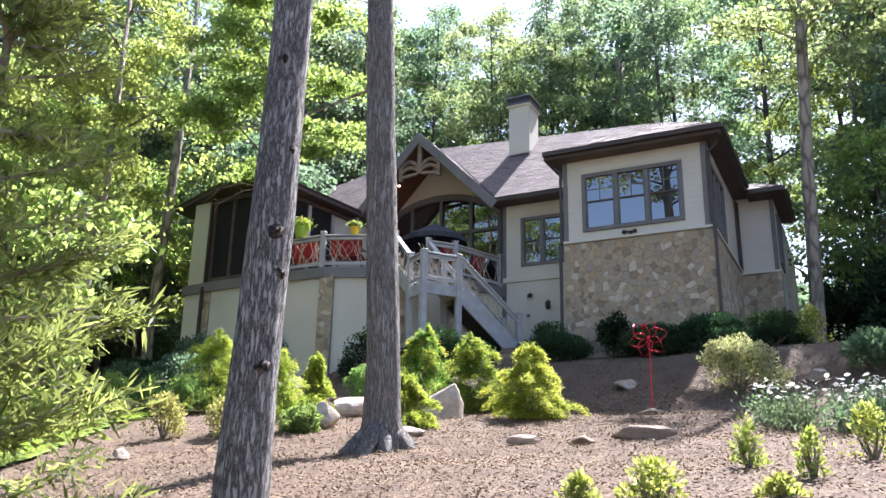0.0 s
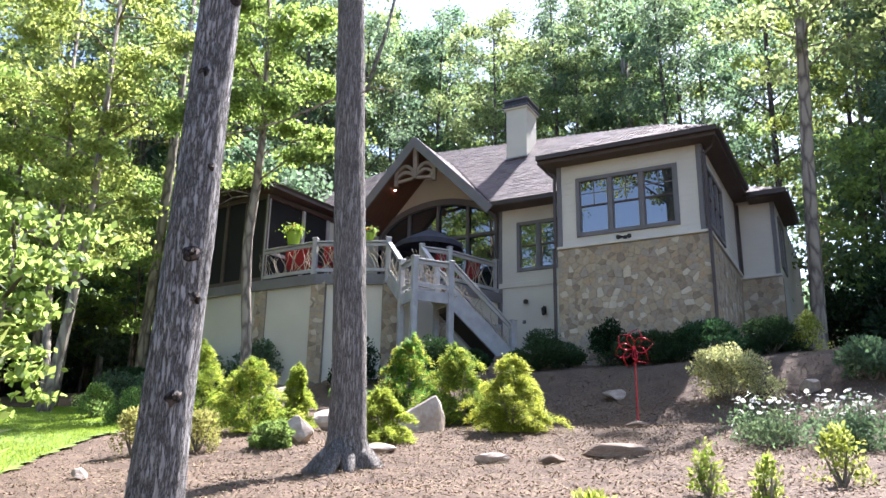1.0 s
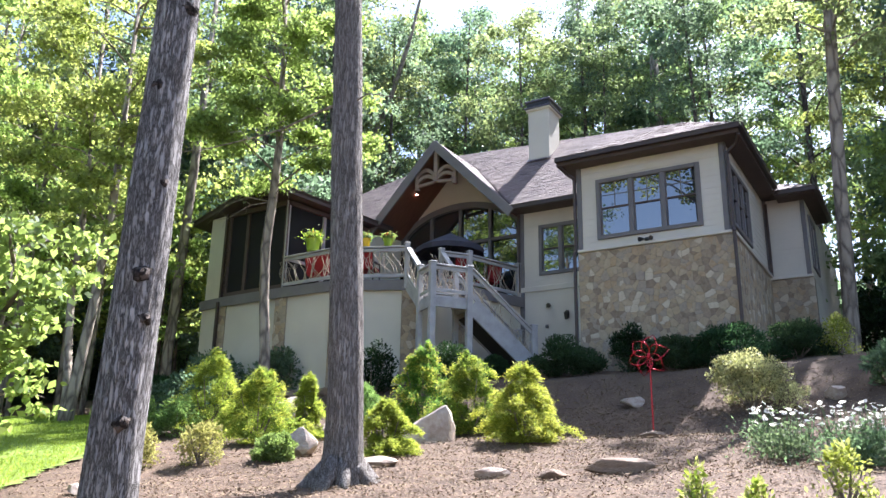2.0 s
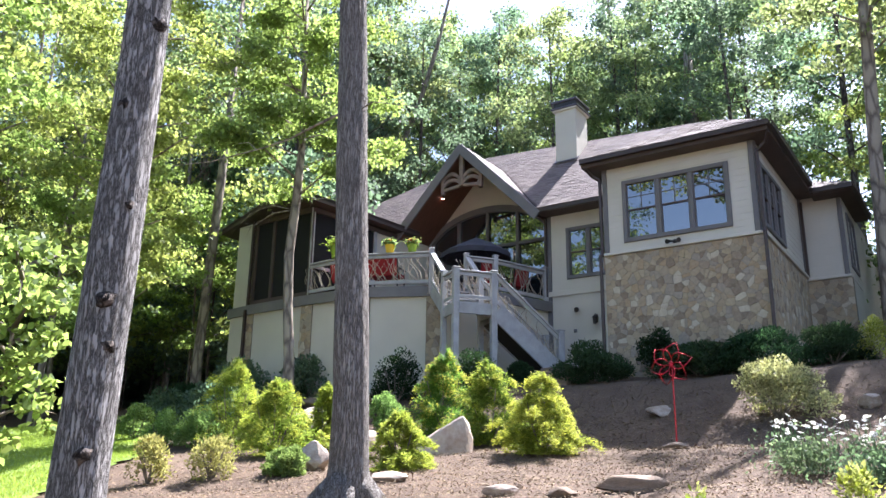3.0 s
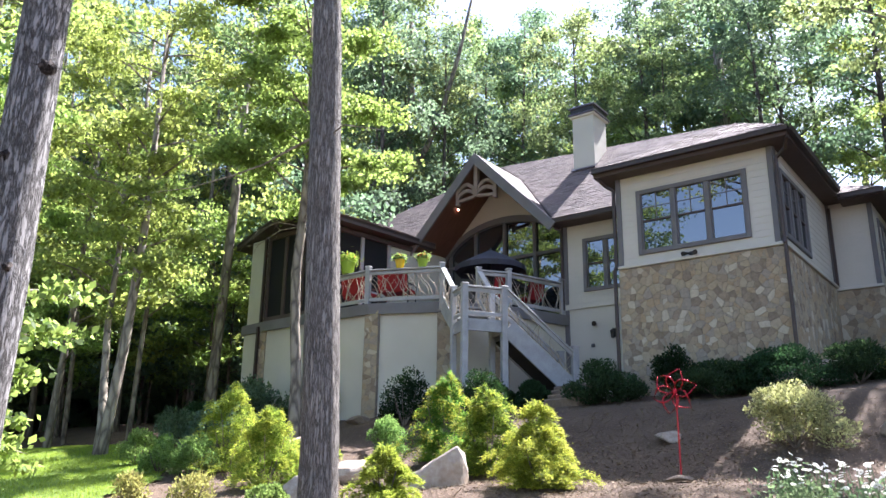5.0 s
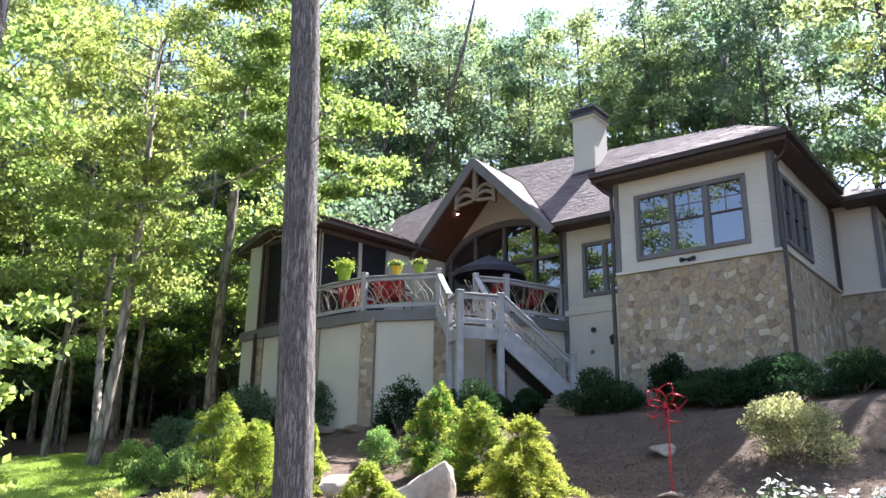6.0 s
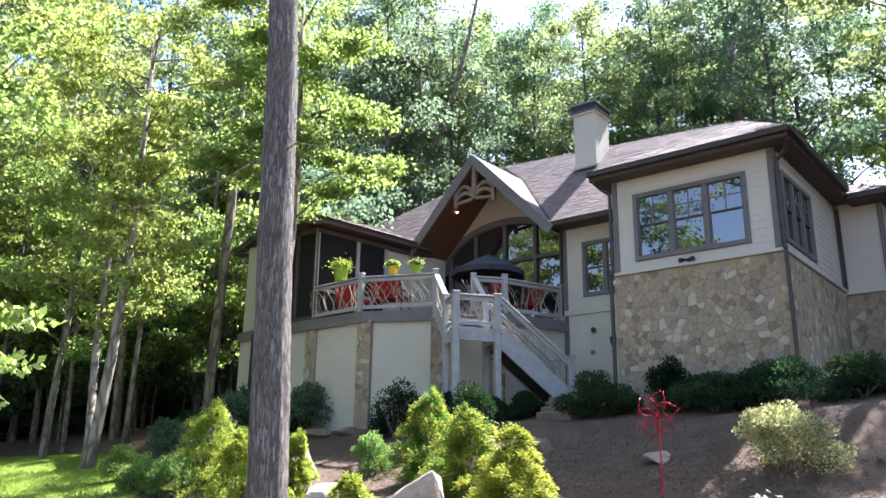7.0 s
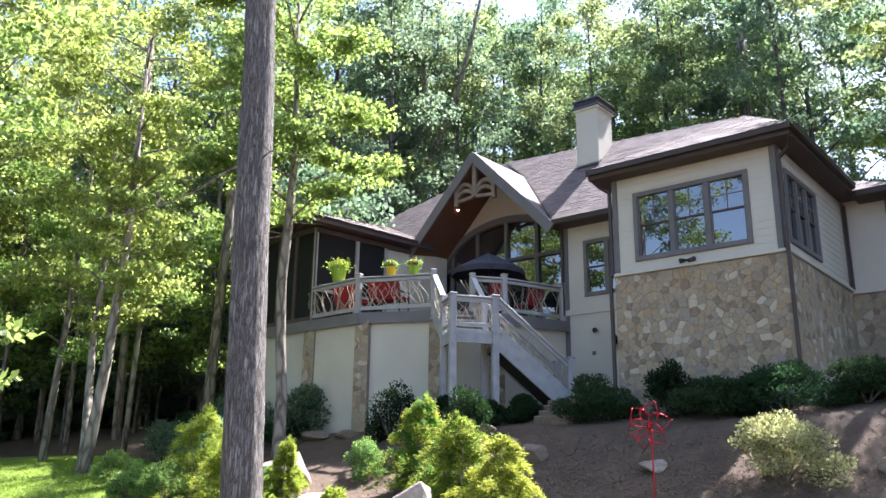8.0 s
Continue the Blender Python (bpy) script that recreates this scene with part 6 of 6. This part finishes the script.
for k in range(R8 * 2):
    a = math.pi * k / R8
    r = UR if k % 2 == 0 else UR * 0.955
    z = 1.46 if k % 2 == 0 else 1.49
    out.append(bm.verts.new((r * math.cos(a), r * math.sin(a), z))); hang.append(bm.verts.new((r * 1.005 * math.cos(a), r * 1.005 * math.sin(a), z - 0.16)))
mid = [bm.verts.new((v.co.x * 0.5, v.co.y * 0.5, 1.77)) for v in out]
for k in range(16):
    j = (k + 1) % 16
    bm.faces.new((mid[k], mid[j], tip)); bm.faces.new((out[k], out[j], mid[j], mid[k])); bm.faces.new((hang[k], hang[j], out[j], out[k]))
cn = part("canopy", bm, M_CANVAS, umb, "dark navy canvas canopy")
for k in range(8):
    a = math.pi * k / 4
    bm = bmesh.new(); tube(bm, [(0, 0, 1.96), (UR * 0.97 * math.cos(a), UR * 0.97 * math.sin(a), 1.45)], [0.009, 0.007], 5); part("rib", bm, M_METAL, umb)
table = thing("patio_table", "round dark metal deck table", "table", (-11.5, 21.7, DZ))
bm = bmesh.new(); lathe(bm, [(0.03, 0.70), (0.56, 0.70), (0.58, 0.72), (0.57, 0.74), (0.03, 0.74)], 28); part("tabletop", bm, M_METAL, table)
for k in range(4):
    a = math.pi * (k + 0.5) / 2
    bm = bmesh.new(); tube(bm, [(0.42 * math.cos(a), 0.42 * math.sin(a), 0), (0.30 * math.cos(a), 0.30 * math.sin(a), 0.4), (0.38 * math.cos(a), 0.38 * math.sin(a), 0.70)], [0.018] * 3, 6); part("leg", bm, M_METAL, table)

# lamps
for x, y, z in ((-13.58, 22.9, 11.48),):
    root = thing("downlight", "small lit downlight under the gable soffit", "lamp", (x, y, z))
    bm = bmesh.new(); lathe(bm, [(0.045, 0.02), (0.05, 0.03), (0.05, 0.16), (0.03, 0.30)], 12); part("can", bm, M_METAL, root)
    bm = bmesh.new(); lathe(bm, [(0.01, -0.02), (0.035, -0.005), (0.04, 0.02), (0.01, 0.025)], 12); part("bulb", bm, M_BULB, root)
flood = thing("floodlight", "twin-head floodlight on the siding under the window", "lamp", (-4.97, 20.385, 7.99))
bm = bmesh.new(); box(bm, (0, -0.02, 0), (0.10, 0.04, 0.10), 0, 0.01); part("base_plate", bm, M_METAL, flood)
for s in (-1, 1):
    bm = bmesh.new(); tube(bm, [(s * 0.02, -0.03, 0), (s * 0.08, -0.09, 0.0), (s * 0.13, -0.16, -0.02), (s * 0.15, -0.19, -0.03)], [0.015, 0.03, 0.055, 0.06], 12); part("lamp_head", bm, M_METAL, flood)
for x, z in ((-8.78, 7.14),):
    f = thing("wall_floodlight", "small round flood lamp on the cream wall", "lamp", (x, 22.85, z))
    bm = bmesh.new(); box(bm, (0, -0.02, 0), (0.12, 0.04, 0.12), 0, 0.015); part("base_plate", bm, M_METAL, f)
    bm = bmesh.new(); tube(bm, [(0, -0.03, 0), (0.05, -0.10, -0.01), (0.08, -0.16, -0.03)], [0.03, 0.05, 0.07], 12); part("lamp_head", bm, M_METAL, f)
ln = thing("wall_lantern", "dark metal wall lantern on the cream wall", "lamp", (-8.16, 22.84, 6.77))
bm = bmesh.new(); box(bm, (0, -0.015, 0.05), (0.10, 0.03, 0.24), 0, 0.01); part("back_plate", bm, M_METAL, ln)
bm = bmesh.new(); tube(bm, [(0, -0.03, 0.12), (0, -0.10, 0.17), (0, -0.13, 0.13)], [0.012] * 3, 6); part("arm", bm, M_METAL, ln)
bm = bmesh.new(); lathe(bm, [(0.03, -0.12), (0.05, -0.10), (0.065, 0.06), (0.085, 0.07), (0.02, 0.13)], 8, (0, -0.13, 0)); part("lantern_body", bm, M_METAL, ln)
for x, z, s in ((-8.82, 6.52, 0.10), (-8.75, 5.81, 0.09)):
    bm = bmesh.new(); box(bm, (x, 22.83, z), (s, 0.05, s), 0, 0.012)
    solo("wall_outlet", bm, M_TRIM, "small weatherproof outlet box on the cream wall", "outlet box")

# red wind spinner on a stake
spin = thing("wind_spinner", "red metal flower wind spinner on a thin stake", "garden ornament", (-3.33, 14.6, 0))
bm = bmesh.new(); tube(bm, [(0, 0, 2.6), (0, 0, 4.12)], [0.012, 0.010], 8); part("stake", bm, M_RED, spin, "thin red metal stake")
bm = bmesh.new(); lathe(bm, [(0.01, 4.05), (0.035, 4.08), (0.035, 4.14), (0.01, 4.17)], 12, (0, -0.04, 0)); part("hub", bm, M_RED, spin)
for ring, (yy, turn, rad) in enumerate(((-0.06, 0.25, 0.36), (-0.03, 0.25, -0.36))):
    for k in range(6):
        a = turn + k * math.pi / 3
        d, s = Vector((math.cos(a), 0, math.sin(a))), Vector((-math.sin(a), 0, math.cos(a)))
        bm = bmesh.new()
        c0 = Vector((0, yy, 4.11))
        rr, sg = abs(rad), (1 if rad > 0 else -1)
        pts = [c0 + d * rr * t + s * sg * rr * 0.36 * math.sin(math.pi * t ** 0.8) + Vector((0, -0.10 * math.sin(math.pi * t), 0)) for t in np.linspace(0, 1, 9)]
        wd = [0.005, 0.007, 0.009, 0.011, 0.012, 0.011, 0.009, 0.007, 0.004]
        tube(bm, pts, wd, 6)
        part("petal", bm, M_RED, spin, smooth=True)

# stone steps up to the stair
for k in range(4):
    bm = bmesh.new()
    c = Vector((-8.0, 20.15)) + Vector((0.14, -0.40)) * k
    z = 4.93 - 0.15 * k
    box(bm, (c.x, c.y, z), (1.0, 0.55, 0.28), -16 + 5 * (k % 2), 0.03)
    solo("stone_step", bm, M_ROCKD, "tan stone garden step below the stair", "step", group="steps to the stair")

# ---- leaning boughs close to the lens ----
slim("maple_sapling", [(-10.4, 6.7, 1.4), (-10.2, 6.8, 2.2), (-9.9, 6.95, 3.0), (-9.75, 7.1, 3.8), (-9.7, 7.1, 5.2)], [0.045, 0.04, 0.032, 0.024, 0.01], M_BARKF, "young maple with large light green leaves beside the lawn", [(2.3, 5.0, 20, 1.0)], 0.14, M_LEAFL, 51, 34, 4, 0.3)


def young_pine(x, y, h, w, seed):
    rng = np.random.default_rng(seed)
    root = thing("young_pine", "feathery young white pine close to the path", "tree", (x, y, g(x, y) - 0.05))
    bm = bmesh.new()
    tube(bm, [(0, 0, 0), (0.03, 0, h * 0.5), (0, 0, h)], [0.05, 0.03, 0.008], 8)
    cs, ax = [], []
    z = 0.4
    while z < h - 0.2:
        for k in range(6):
            a = rng.uniform(0, 6.28)
            ln = w * 0.5 * (1 - z / h) ** 0.7 * rng.uniform(0.7, 1.15) + 0.12
            d = Vector((math.cos(a), math.sin(a), 0))
            p = [Vector((0.02, 0, z)), Vector((0, 0, z)) + d * ln * 0.5 + Z * ln * 0.12, Vector((0, 0, z)) + d * ln + Z * ln * 0.30]
            tube(bm, p, [0.014, 0.009, 0.003], 4)
            for _ in range(int(230 * ln) + 30):
                t = rng.uniform(0.15, 1.0)
                c = p[0].lerp(p[1], t * 2) if t < 0.5 else p[1].lerp(p[2], t * 2 - 1)
                cs.append(tuple(c + Vector(rng.normal(size=3) * 0.035))); ax.append(tuple(d * 0.7 + Z * 0.3))
        z += rng.uniform(0.16, 0.28)
    part("trunk", bm, M_BARKF, root)
    cs, ax = np.array(cs), np.array(ax)
    n = len(cs)
    a = unit(ax + rng.normal(size=(n, 3)) * 0.7)
    s = unit(np.cross(a, rng.normal(size=(n, 3))))
    l = 0.10 * rng.uniform(0.7, 1.3, (n, 1))
    o = new("needles", card_mesh("needles", cs, a * l, s * l * 0.075, a * 0, M_PINE)); o.parent = root


young_pine(-3.6, 2.2, 4.0, 1.75, 61)
young_pine(-10.2, 3.2, 9.5, 3.4, 62)
# dead side branches of the tall trunk
for pts, r in (([(-5.95, 9.3, 7.2), (-6.5, 9.2, 7.02), (-7.0, 9.2, 6.98), (-7.65, 9.2, 6.92), (-8.7, 9.2, 6.96), (-9.6, 9.15, 7.1)], 0.022), ([(-5.9, 9.3, 7.1), (-5.45, 9.2, 7.12), (-4.7, 9.2, 6.9)], 0.014)):
    bm = bmesh.new()
    k = len(pts)
    tube(bm, [Vector(p) + Vector((0, 0, 0.03 * math.sin(i * 2.3))) for i, p in enumerate(pts)], [r * (1 - 0.8 * i / (k - 1)) for i in range(k)], 6)
    m0 = Vector(pts[k // 2])
    tube(bm, [m0, m0 + Vector((-0.2, 0, 0.18)), m0 + Vector((-0.5, 0.05, 0.25))], [r * 0.4, r * 0.3, 0.003], 4)
    part("dead_branch", bm, M_BARKF, T2, "thin bare dead branch")

# ---- fieldstones of the walls ----
stones(sf, (BX, FY - 0.06), (1, 0), (0, -1), EX - BX + 0.06, 4.4, 7.84, 0.138, 1)
stones(se, (EX + 0.06, FY - 0.06), (0, 1), (1, 0), SY - FY, 4.6, 7.84, 0.15, 2, joined=True)
stones(sb, (EX + 0.06, SY - 0.06), (1, 0), (0, -1), BR - EX, 4.8, 7.78, 0.15, 3, joined=True)
for i, (ob, o, u, n) in enumerate(pier_obs):
    stones(ob, o, u, n, 0.42, 4.2, 7.26, 0.14, 10 + i, 0.008)
